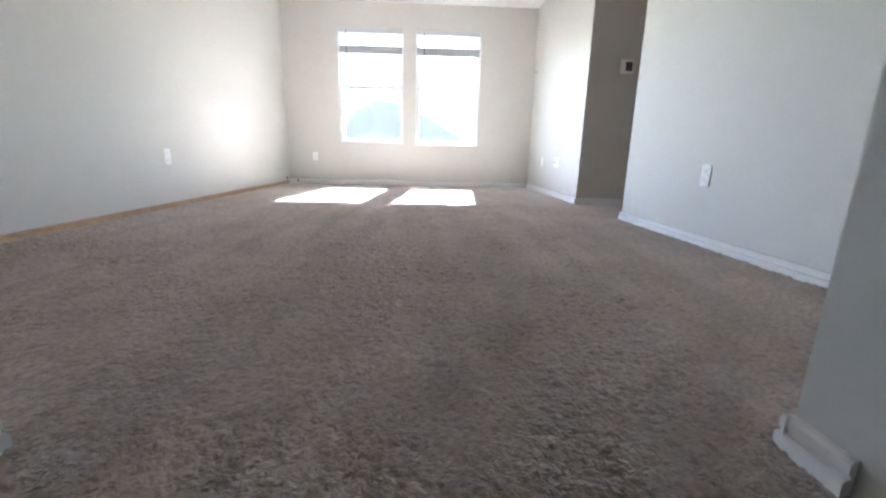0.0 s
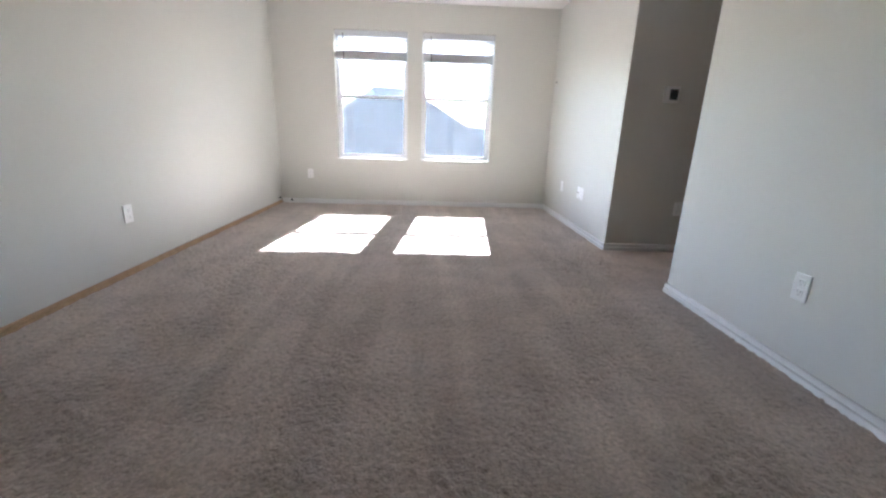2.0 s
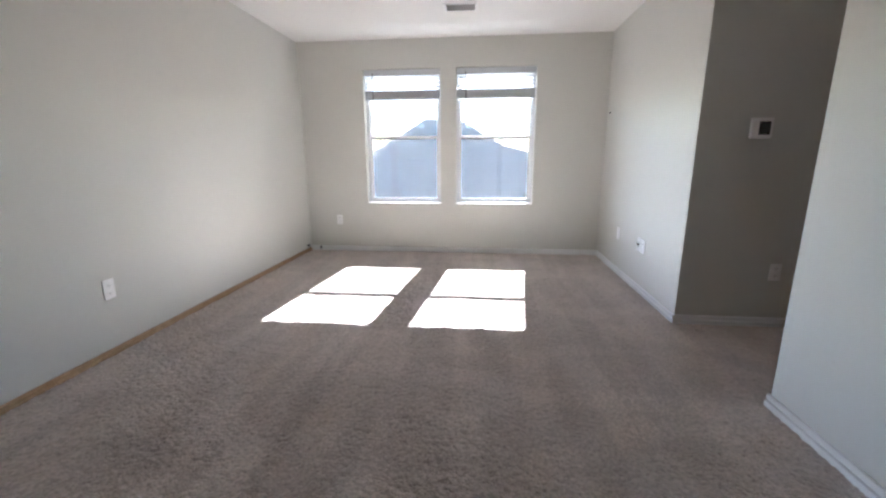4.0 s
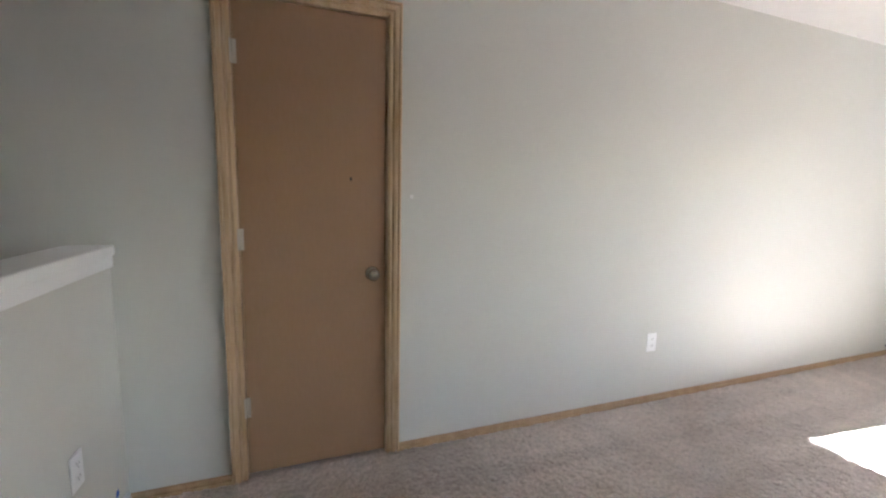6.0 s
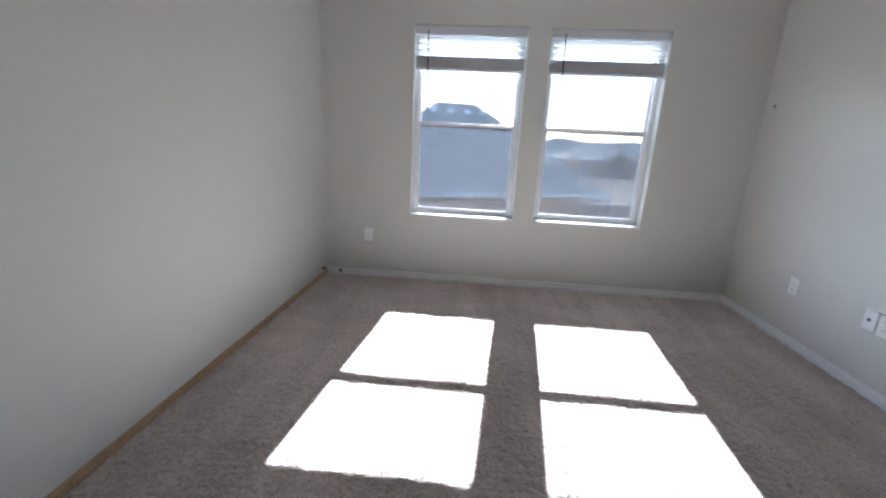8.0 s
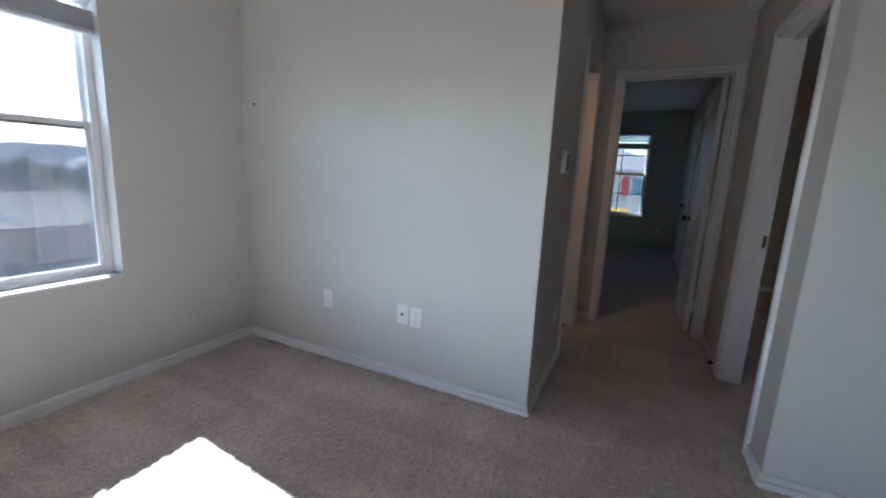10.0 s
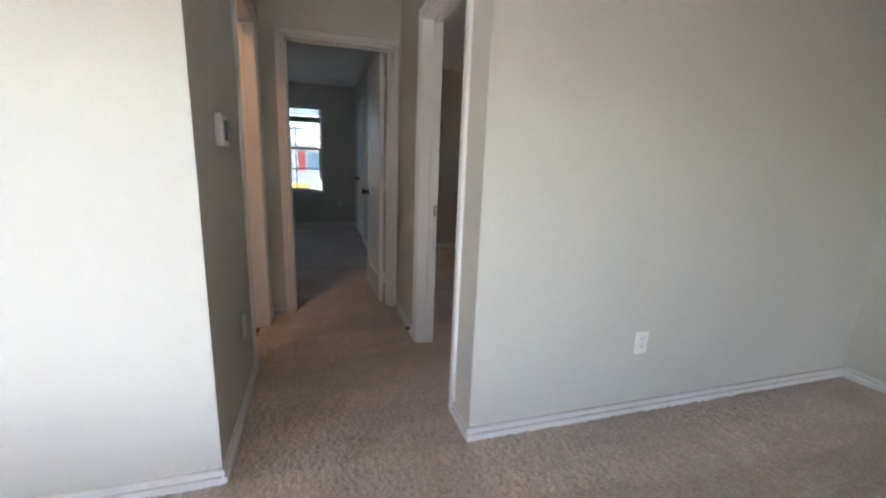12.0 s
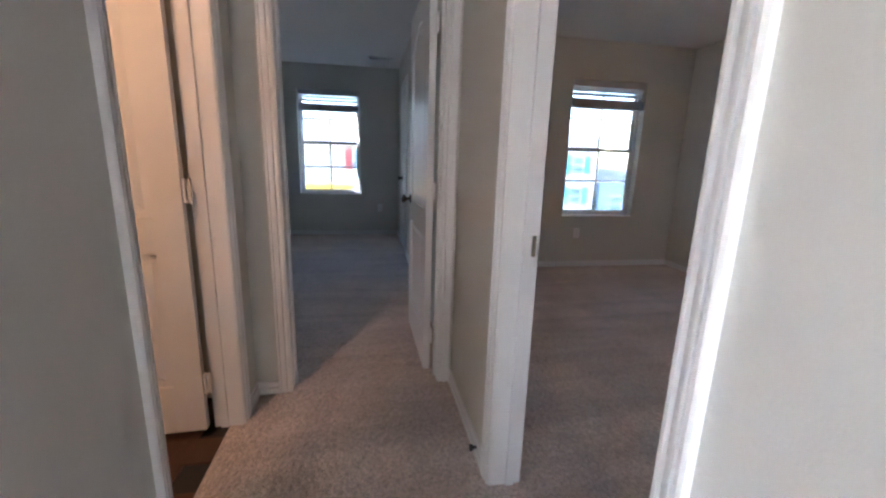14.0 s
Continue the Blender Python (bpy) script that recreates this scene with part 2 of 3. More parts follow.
BOARD = [(0, 0), (0.016, 0), (0.016, 0.031), (0.013, 0.036), (0.006, 0.038), (0.006, 0.044), (0.0105, 0.046), (0.0105, 0.060), (0.007, 0.067), (0, 0.069)]


def baseboard(m, s0, s1, mat=None, label="white painted baseboard", tall=1.0):
    bm = bmesh.new()
    a = [bm.verts.new((s0, d, z * tall)) for d, z in BOARD]
    b = [bm.verts.new((s1, d, z * tall)) for d, z in BOARD]
    for i in range(len(BOARD)):
        j = (i + 1) % len(BOARD)
        bm.faces.new((a[i], a[j], b[j], b[i]))
    bm.faces.new(a)
    bm.faces.new(b)
    return tagged(mesh("baseboard", bm, mat or WHITE, None, m), label, "baseboard", kind="structure")


CASING = [(0.004, 0), (0.004, 0.008), (0.010, 0.012), (0.016, 0.012), (0.019, 0.004), (0.025, 0.004), (0.029, 0.015), (0.040, 0.018), (0.045, 0.018), (0.047, 0.009), (0.051, 0.009), (0.053, 0.020), (0.060, 0.020), (0.064, 0.014), (0.064, 0)]


def casing(m, a, b, h, mat=None, label="white painted door casing"):
    """Moulded trim round a door opening from s=a to b, mitred at the head."""
    bm = bmesh.new()
    rows = []
    for u, d in CASING:
        rows.append([bm.verts.new(p) for p in ((a - u, d, 0.003), (a - u, d, h + u), (b + u, d, h + u), (b + u, d, 0.003))])
    for r, q in zip(rows, rows[1:] + rows[:1]):
        for i in range(3):
            bm.faces.new((r[i], r[i + 1], q[i + 1], q[i]))
    bm.faces.new([r[0] for r in rows])
    bm.faces.new([r[3] for r in rows])
    return tagged(mesh("trim", bm, mat or WHITE, None, m), label, "door casing", kind="structure")


def jamb(m, a, b, h, thick, mat=None, stop=None, label="white painted door jamb"):
    """Lining of a door opening with its stop strip; stop: depth of the strip's near side."""
    bm = bmesh.new()
    e = 0.016
    put_box(bm, a, 0.003, 0.002, a + e, -thick - 0.003, h)
    put_box(bm, b - e, 0.003, 0.002, b, -thick - 0.003, h)
    put_box(bm, a, 0.003, h - e, b, -thick - 0.003, h)
    if stop is not None:
        put_box(bm, a + e, -stop, 0.002, a + e + 0.01, -stop - 0.03, h - e)
        put_box(bm, b - e - 0.01, -stop, 0.002, b - e, -stop - 0.03, h - e)
        put_box(bm, a + e, -stop, h - e - 0.01, b - e, -stop - 0.03, h - e)
    return tagged(mesh("trim", bm, mat or WHITE, None, m), label, "door jamb", kind="structure")


KNOB = [(0.032, 0), (0.032, 0.004), (0.026, 0.008), (0.011, 0.010), (0.010, 0.026), (0.016, 0.032), (0.026, 0.042), (0.028, 0.052), (0.024, 0.060), (0.012, 0.064)]


def add_hinges(parent, x, y, zs, mat):
    for z in zs:
        bm = bmesh.new()
        put_box(bm, x - 0.020, y - 0.002, z - 0.045, x + 0.020, y + 0.002, z + 0.045)
        for k in range(5):
            a = z - 0.045 + 0.018 * k
            bmesh.ops.create_cone(bm, cap_ends=True, segments=10, radius1=0.007, radius2=0.007, depth=0.0165, matrix=pose(x, y + 0.006, a + 0.009))
        mesh("hinge", bm, mat, parent)


def flush_door(m, w, h):
    """Local x from hinge to latch, face at y=0, body at y<0."""
    d = tagged(new("door"), "closed flat brown hardboard door in raw pine casing", "door")
    d.matrix_basis = m
    bm = bmesh.new()
    put_box(bm, 0, -0.035, 0.026, w, 0, h, 0.002)
    mesh("slab", bm, DOOR, d)
    tagged(lathe("knob", KNOB, NICKEL, d, pose(w - 0.062, 0, 0.915, -90), 24), "round satin nickel door knob")
    add_hinges(d, -0.006, 0.002, (0.34, 1.08, 1.82), STEEL)
    box("peephole", (w - 0.160, -0.001, 1.335), (w - 0.152, 0.003, 1.350), SLOT, parent=d)
    return d


def panel_door(m, w, h, knob_mat, label, arch=True):
    """Moulded two-panel door: local x from hinge, faces at y=0 and y=-0.035."""
    d = tagged(new("door"), label, "door")
    d.matrix_basis = m
    st, low, mid0, mid1, top = 0.105, 0.22, 0.78, 0.92, h - 0.12
    bm = bmesh.new()
    put_box(bm, 0, -0.035, 0.012, st, 0, h)
    put_box(bm, w - st, -0.035, 0.012, w, 0, h)
    put_box(bm, st, -0.035, 0.012, w - st, 0, low)
    put_box(bm, st, -0.035, mid0, w - st, 0, mid1)
    n = 10
    ring = []
    for i in range(n + 1):
        x = st + (w - 2 * st) * i / n
        ring.append((x, top - (0.10 * (2 * i / n - 1) ** 2 if arch else 0)))
    for y in (0, -0.035):
        for (xa, za), (xb, zb) in zip(ring, ring[1:]):
            bm.faces.new([bm.verts.new(p) for p in ((xa, y, za), (xb, y, zb), (xb, y, h), (xa, y, h))])
    for (xa, za), (xb, zb) in zip(ring, ring[1:]):
        bm.faces.new([bm.verts.new(p) for p in ((xa, 0, za), (xb, 0, zb), (xb, -0.035, zb), (xa, -0.035, za))])
    bm.faces.new([bm.verts.new(p) for p in ((st, 0, h), (w - st, 0, h), (w - st, -0.035, h), (st, -0.035, h))])
    mesh("frame", bm, WHITE, d)
    for z0, z1, curved in ((low, mid0, False), (mid1, top, arch)):
        bm = bmesh.new()
        for side in (0, 1):
            loops = []
            for inset, depth in ((0, 0.010), (0.028, 0.012), (0.050, 0.004)):
                y = -depth if side == 0 else -0.035 + depth
                pts = [(st + inset, z0 + inset), (w - st - inset, z0 + inset)]
                for i in range(n, -1, -1):
                    x = st + inset + (w - 2 * st - 2 * inset) * i / n
                    pts.append((x, z1 - inset - (0.10 * (2 * i / n - 1) ** 2 if curved else 0)))
                loops.append([bm.verts.new((px, y, pz)) for px, pz in pts])
            for p, q in zip(loops, loops[1:]):
                for i in range(len(p)):
                    j = (i + 1) % len(p)
                    bm.faces.new((p[i], p[j], q[j], q[i]))
            bm.faces.new(loops[-1])
        mesh("panel", bm, WHITE, d)
    lathe("knob", KNOB, knob_mat, d, pose(w - 0.062, 0, 0.915, -90), 20)
    lathe("knob", KNOB, knob_mat, d, pose(w - 0.062, -0.035, 0.915, 90), 20)
    return d


def window(name, m, a, b, z0, z1, grid, depth=0.15, screen=True):
    """Single-hung vinyl window set in the outer part of a wall's opening."""
    w = tagged(new(name), "white vinyl single-hung window with panes tinted to dim the view outside", "window", kind="structure")
    w.matrix_basis = m
    y0, y1, e = -depth + 0.01, -depth + 0.075, 0.035
    mid = z0 + (z1 - z0) * 0.508
    bm = bmesh.new()
    put_box(bm, a, y0, z0, a + e, y1, z1, 0.003)
    put_box(bm, b - e, y0, z0, b, y1, z1, 0.003)
    put_box(bm, a + e, y0, z0, b - e, y1, z0 + e, 0.003)
    put_box(bm, a + e, y0, z1 - e, b - e, y1, z1, 0.003)
    mesh("frame", bm, VINYL, w)
    for za, zb, off in ((z0 + e, mid + 0.02, 0.012), (mid - 0.02, z1 - e, -0.012)):
        yc = (y0 + y1) / 2 + off
        bm = bmesh.new()
        r = 0.021
        put_box(bm, a + e, yc - 0.011, za, a + e + r, yc + 0.011, zb, 0.002)
        put_box(bm, b - e - r, yc - 0.011, za, b - e, yc + 0.011, zb, 0.002)
        put_box(bm, a + e + r, yc - 0.011, za, b - e - r, yc + 0.011, za + r + 0.008, 0.002)
        put_box(bm, a + e + r, yc - 0.011, zb - r - 0.008, b - e - r, yc + 0.011, zb, 0.002)
        if grid:
            put_box(bm, (a + b) / 2 - 0.008, yc - 0.005, za + r, (a + b) / 2 + 0.008, yc + 0.005, zb - r)
            put_box(bm, a + e + r, yc - 0.0045, (za + zb) / 2 - 0.008, b - e - r, yc + 0.0045, (za + zb) / 2 + 0.008)
        mesh("sash", bm, VINYL, w)
        p = box("pane", (a + e + r - 0.002, yc - 0.002, za + r), (b - e - r + 0.002, yc + 0.002, zb - r), GLASS, parent=w)
        p.visible_shadow = False
    bm = bmesh.new()
    put_box(bm, a + 0.002, y1, z0 + 0.001, b - 0.002, 0.012, z0 + 0.016, 0.004)
    mesh("sill", bm, WHITE, w)
    if screen:
        tagged(box("insect_screen", (a + e, y0 + 0.0040, z0 + e), (b - e, y0 + 0.0045, mid), MESH, parent=w), "fine grey insect screen")
    return w


def blind(m, a, b, z1, drop, wand=True):
    """Raised horizontal blind: valance, a few open slats, the gathered stack, cord and wand."""
    d = tagged(new("window_blind"), "raised white faux-wood blind with stacked slats", "blind", group="window blinds")
    d.matrix_basis = m
    bm = bmesh.new()
    put_box(bm, a + 0.005, -0.062, z1 - 0.068, b - 0.005, -0.008, z1 - 0.004, 0.004)
    mesh("headrail", bm, BLIND, d)
    stack = 0.105
    z = z1 - 0.100
    while z > z1 - drop + stack + 0.015:
        s = new("slat", slat_mesh(round(b - a - 0.02, 3)))
        s.parent = d
        s.matrix_basis = pose((a + b) / 2, -0.035, z, 34, 0, 0)
        z -= 0.043
    k = 0
    while k < 20:
        s = new("slat", slat_mesh(round(b - a - 0.02, 3)))
        s.parent = d
        s.matrix_basis = pose((a + b) / 2 + random.uniform(-0.002, 0.002), -0.035, z1 - drop + 0.022 + k * 0.0042, random.uniform(-2, 2))
        k += 1
    bm = bmesh.new()
    put_box(bm, a + 0.01, -0.060, z1 - drop, b - 0.01, -0.010, z1 - drop + 0.018, 0.003)
    mesh("bottom_rail", bm, BLIND, d)
    for x in (a + 0.14, b - 0.14):
        for y in (-0.061, -0.009):
            bm = bmesh.new()
            bmesh.ops.create_cone(bm, segments=6, radius1=0.0012, radius2=0.0012, depth=drop - 0.05, matrix=pose(x, y, z1 - drop / 2 - 0.02))
            mesh("ladder_cord", bm, BLIND, d)
    if wand:
        bm = bmesh.new()
        bmesh.ops.create_cone(bm, cap_ends=True, segments=8, radius1=0.006, radius2=0.005, depth=0.60, matrix=pose(b - 0.11, -0.004, z1 - 0.04 - 0.30, 1.0, 1.0))
        mesh("wand", bm, WIRE, d)
    return d


SLATS = {}


def slat_mesh(w):
    if w not in SLATS:
        bm = bmesh.new()
        put_box(bm, -w / 2, -0.025, -0.0014, w / 2, 0.025, 0.0014, 0.001)
        me = bpy.data.meshes.new("slat")
        bm.to_mesh(me)
        bm.free()
        me.materials.append(BLIND)
        SLATS[w] = me
    return SLATS[w]


def plate(m, kind, name="wall_outlet"):
    """Cover plate; origin at its middle, local y out of the wall."""
    label = {"outlet": "white duplex outlet with its cover plate on the wall", "cable": "white cable jack plate on the wall",
             "switch": "white rocker switch plate on the wall"}[kind]
    d = tagged(new(name), label, "outlet" if kind != "switch" else "switch", group="wall plates")
    d.matrix_basis = m
    bm = bmesh.new()
    put_box(bm, -0.037, 0, -0.059, 0.037, 0.006, 0.059, 0.003)
    mesh("plate", bm, PLASTIC, d)
    if kind == "outlet":
        for z in (-0.022, 0.022):
            bm = bmesh.new()
            put_box(bm, -0.017, 0.004, z - 0.015, 0.017, 0.008, z + 0.015, 0.002)
            mesh("receptacle", bm, PLASTIC, d)
            bm = bmesh.new()
            for x in (-0.007, 0.007):
                put_box(bm, x - 0.0013, 0.0078, z - 0.002, x + 0.0013, 0.0084, z + 0.008)
            put_box(bm, -0.002, 0.0078, z - 0.011, 0.002, 0.0084, z - 0.006)
            mesh("slot", bm, RECESS, d)
    elif kind == "cable":
        lathe("jack", [(0.009, 0.004), (0.009, 0.009), (0.005, 0.010), (0.005, 0.018)], NICKEL, d, pose(0, 0, 0, -90), 12)
    else:
        bm = bmesh.new()
        put_box(bm, -0.017, 0.004, -0.033, 0.017, 0.010, 0.033, 0.003)
        mesh("rocker", bm, PLASTIC, d)
    return d


def ceiling_vent(m, w, h):
    d = tagged(new("ceiling_vent"), "white steel ceiling air register with louvres", "vent")
    d.matrix_basis = m
    bm = bmesh.new()
    put_box(bm, -w / 2, -h / 2, -0.008, w / 2, -h / 2 + 0.025, 0, 0.002)
    put_box(bm, -w / 2, h / 2 - 0.025, -0.008, w / 2, h / 2, 0, 0.002)
    put_box(bm, -w / 2, -h / 2 + 0.025, -0.008, -w / 2 + 0.025, h / 2 - 0.025, 0, 0.002)
    put_box(bm, w / 2 - 0.025, -h / 2 + 0.025, -0.008, w / 2, h / 2 - 0.025, 0, 0.002)
    mesh("frame", bm, WHITE, d)
    # Flat dark sheet stands in for the shade behind the louvres
    box("duct_shade", (-w / 2 + 0.025, -h / 2 + 0.025, -0.002), (w / 2 - 0.025, h / 2 - 0.025, -0.0005), SLOT, parent=d)
    n = int((h - 0.05) / 0.018)
    for i in range(n):
        y = -h / 2 + 0.034 + i * 0.018
        box("louvre", (-w / 2 + 0.026, -0.008, -0.0006), (w / 2 - 0.026, 0.008, 0.0006), WHITE, parent=d, m=pose(0, y, -0.007, 40))
    return d


# ---- structure: floors and ceiling ----
def slab(name, x0, y0, x1, y1, z0, z1, mat, label, cat):
    return tagged(box(name, (x0, y0, z0), (x1, y1, z1), mat), label, cat, kind="structure")


XT = 0.16
slab("floor_loft", L - XT, S - 0.104, R + T / 2, W + XT, -0.25, 0, CARPET, "grey-brown cut-pile carpet with vacuum tracks", "carpet")
slab("floor_hall", R + T / 2, H1 - T / 2, E1 + T / 2, H2 + T / 2, -0.25, 0, CARPET, "grey-brown cut-pile carpet in the hall", "carpet")
slab("floor_bedroom_far", E1 + T / 2, B1Y - T / 2, B1X + XT, W + XT, -0.25, 0, CARPET, "grey-brown cut-pile carpet in the bedroom", "carpet")
slab("floor_bedroom_side", R + T / 2, B2Y - XT, B2X + XT, H1 - T / 2, -0.25, 0, CARPET, "grey-brown cut-pile carpet in the bedroom", "carpet")
slab("floor_bath", R + T / 2, H2 + T / 2, E1 + T / 2, W + XT, -0.25, -0.012, SLOT, "dark underlay beneath bathroom planks", "floor")
slab("ceiling", L - XT, -3.4, B1X + XT, W + XT, CEIL, CEIL + 0.2, CEILING, "off-white textured ceiling", "ceiling")

# ---- structure: walls ----
# Loft
WIN = [(-1.335, -0.435), (-0.26, 0.64)]
WZ0, WZ1 = 0.60, 2.13
wn_f = frame_n(R, W)
wall("wall_window", wn_f, R - L, CEIL, XT, [(R - b, R - a, WZ0, WZ1) for a, b in WIN])
DY0, DY1, DH = 1.285, 1.935, 2.055
lw = frame_w(L, W + XT)
lw_len = W + XT + 3.4
LD0, LD1 = W + XT - DY1, W + XT - DY0
wall("wall_left", lw, lw_len, CEIL, XT, [(LD0, LD1, 0, DH)], z0=0.0)
wall("wall_right_far", frame_e(R, H2), W - H2, CEIL, T, [])
BD0, BD1 = 2.29, 2.965
wall("wall_hall_bath", frame_n(E1, H2), E1 - R - T, CEIL, T, [(E1 - BD1, E1 - BD0, 0, DH)])
wall("wall_right_near", frame_e(R, S), H1 - S, CEIL, T, [])
RD0, RD1 = 1.675, 2.465
wall("wall_hall_bedroom", frame_s(R + T, H1), E1 - R - T, CEIL, T, [(RD0 - R - T, RD1 - R - T, 0, DH)])
ED0, ED1 = 3.43, 4.205
wall("wall_hall_end", frame_e(E1, H1 - T), H2 + T - H1 + T, CEIL, T, [(ED0 - H1 + T, ED1 - H1 + T, 0, DH)])
# Stair walls
wall("wall_stair_front", frame_s(STR, S), R + T - STR, CEIL, T, [], z0=-0.25)
slab("wall_stair_side", STR, -3.4, STR + T, S - T, -2.8, CEIL, WALL, "greige painted stairwell wall", "wall")
slab("wall_stair_back", L - XT, -3.5, STR + T, -3.4, -2.8, CEIL, WALL, "greige painted stairwell wall", "wall")
slab("wall_stair_left", L - XT, -3.4, L, S - T, -2.8, 0, WALL, "greige painted stairwell wall", "wall")
slab("wall_stair_under", L - XT, S - T - 0.1, STR, S - T, -2.8, -0.252, WALL, "greige painted wall beneath the landing", "wall")
slab("floor_lower", L, -3.4, STR, S - T, -2.95, -2.8, CARPET, "grey-brown carpet at the foot of the stairs", "carpet")
# Half wall with its cap
slab("half_wall", L, S - T, STL, S, -0.25, 1.03, WALL, "greige painted half wall beside the stairs", "half wall")
tagged(box("trim", (L + 0.001, S - T - 0.022, 1.03), (STL + 0.022, S + 0.022, 1.068), WHITE, 0.006), "white painted wooden cap of the half wall", "cap", kind="structure")
tagged(box("trim", (L + 0.001, S + 0.0005, 0.985), (STL + 0.012, S + 0.013, 1.0295), WHITE, 0.004), "white painted moulding below the half wall's cap", "trim", kind="structure")
slab("wall_flight", STL - 0.1, -2.9, STL, S - T, -2.8, 0.02, WALL, "greige painted wall beside the stair flight", "wall")
# Bath and bedrooms
wall("wall_bath_north", frame_n(E1 + T, W), E1 - R, CEIL, XT, [])
wall("wall_bath_east", frame_e(E1, H2 + T), W - H2 - T, CEIL, T, [])
B1W = (3.905, 4.785)
B1Z = (0.62, 2.10)
wall("wall_far_end", frame_e(B1X, B1Y - T), W - B1Y + T + XT, CEIL, XT, [(B1W[0] - B1Y + T, B1W[1] - B1Y + T, *B1Z)])
CD0, CD1 = 6.13, 6.90
wall("wall_far_side", frame_s(E1 + T, B1Y), B1X - E1 - T, CEIL, T, [(CD0 - E1 - T, CD1 - E1 - T, 0, DH)])
wall("wall_far_north", frame_n(B1X, W), B1X - E1 - T, CEIL, XT, [])
B2W = (0.78, 1.65)
B2Z = (0.59, 2.055)
wall("wall_side_end", frame_e(B2X, B2Y - XT), B1Y - T - B2Y + XT, CEIL, XT, [(B2W[0] - B2Y + XT, B2W[1] - B2Y + XT, *B2Z)])
wall("wall_side_south", frame_s(R + T, B2Y), B2X - R - T, CEIL, XT, [])
slab("wall_side_west", R, B2Y - XT, R + T, S - T, 0, CEIL, WALL, "greige painted bedroom wall", "wall")
slab("wall_closet", CD0 - 0.4, B1Y - T - 0.7, CD1 + 0.6, B1Y - T - 0.65, 0, CEIL, WALL, "plain closet back wall", "wall")

# Unseen slab added behind the brown door to stop daylight leaking under it
slab("door_light_stop", L - XT - 0.06, DY0 - 0.1, L - XT - 0.003, DY1 + 0.1, -0.25, DH + 0.1, WALL, "unseen slab that blocks daylight behind the closed door", "wall")


# Stairs
def stairs():
    d = tagged(new("stairs"), "carpeted straight flight of stairs", "stairs", kind="structure")
    y, z = S - 0.106, -0.19
    n = 0
    while z > -2.75:
        box("tread", (STL, y - 0.25, -2.8), (STR, y, z), CARPET, 0.012, parent=d)
        y -= 0.25
        z -= 0.19
        n += 1
    return d


stairs()

# Windows with the sky's light
for i, (a, b) in enumerate(WIN):
    window("window_%d" % (i + 1), wn_f, R - b, R - a, WZ0, WZ1, False, XT)
    blind(wn_f, R - b + 0.004, R - a - 0.004, WZ1, 0.330)
fe = frame_e(B1X, B1Y - T)
window("window_3", fe, B1W[0] - B1Y + T, B1W[1] - B1Y + T, *B1Z, True, XT, False)
blind(fe, B1W[0] - B1Y + T + 0.004, B1W[1] - B1Y + T - 0.004, B1Z[1], 0.29, False)
fs = frame_e(B2X, B2Y - XT)
window("window_4", fs, B2W[0] - B2Y + XT, B2W[1] - B2Y + XT, *B2Z, True, XT, False)
blind(fs, B2W[0] - B2Y + XT + 0.004, B2W[1] - B2Y + XT - 0.004, B2Z[1], 0.29, False)

# Doors, jambs and casings
jamb(lw, LD0, LD1, DH, XT, PINE, 0.045, "raw pine door jamb")
casing(lw, LD0 + 0.016, LD1 - 0.016, DH - 0.016, PINE, "raw unpainted pine door casing")
flush_door(Matrix(((0, 1, 0, L - 0.008), (1, 0, 0, DY0 + 0.021), (0, 0, 1, 0), (0, 0, 0, 1))), DY1 - DY0 - 0.042, DH - 0.022)
hb = frame_n(E1, H2)
jamb(hb, E1 - BD1, E1 - BD0, DH, T, None, 0.06)
casing(hb, E1 - BD1 + 0.016, E1 - BD0 - 0.016, DH - 0.016)
hs = frame_s(R + T, H1)
jamb(hs, RD0 - R - T, RD1 - R - T, DH, T, None, 0.06)
casing(hs, RD0 - R - T + 0.016, RD1 - R - T - 0.016, DH - 0.016)
he = frame_e(E1, H1 - T)
jamb(he, ED0 - H1 + T, ED1 - H1 + T, DH, T, None, 0.06)
casing(he, ED0 - H1 + T + 0.016, ED1 - H1 + T - 0.016, DH - 0.016)
fsd = frame_s(E1 + T, B1Y)
jamb(fsd, CD0 - E1 - T, CD1 - E1 - T, DH, T, None, 0.05)
casing(fsd, CD0 - E1 - T + 0.016, CD1 - E1 - T - 0.016, DH - 0.016)
# far bedroom door, open into the room
d = panel_door(pose(E1 + T + 0.012, ED0 + 0.074, 0, 0, 0, 1), ED1 - ED0 - 0.04, DH - 0.02, BRONZE, "open white moulded two-panel door with dark bronze knob")
add_hinges(d, -0.006, -0.040, (0.22, 1.02, 1.82), WHITE)
# closet door, closed
d = panel_door(pose(CD0 + 0.019, B1Y - 0.004, 0), CD1 - CD0 - 0.038, DH - 0.02, BRONZE, "closed white moulded two-panel closet door")
# bath door, open into the bathroom
d = panel_door(pose(BD1 - 0.074, H2 + T + 0.012, 0.02, 0, 0, 92), BD1 - BD0 - 0.04, DH - 0.04, BRONZE, "open white moulded panel bathroom door")
add_hinges(d, -0.008, -0.018, (0.22, 1.02, 1.82), WHITE)
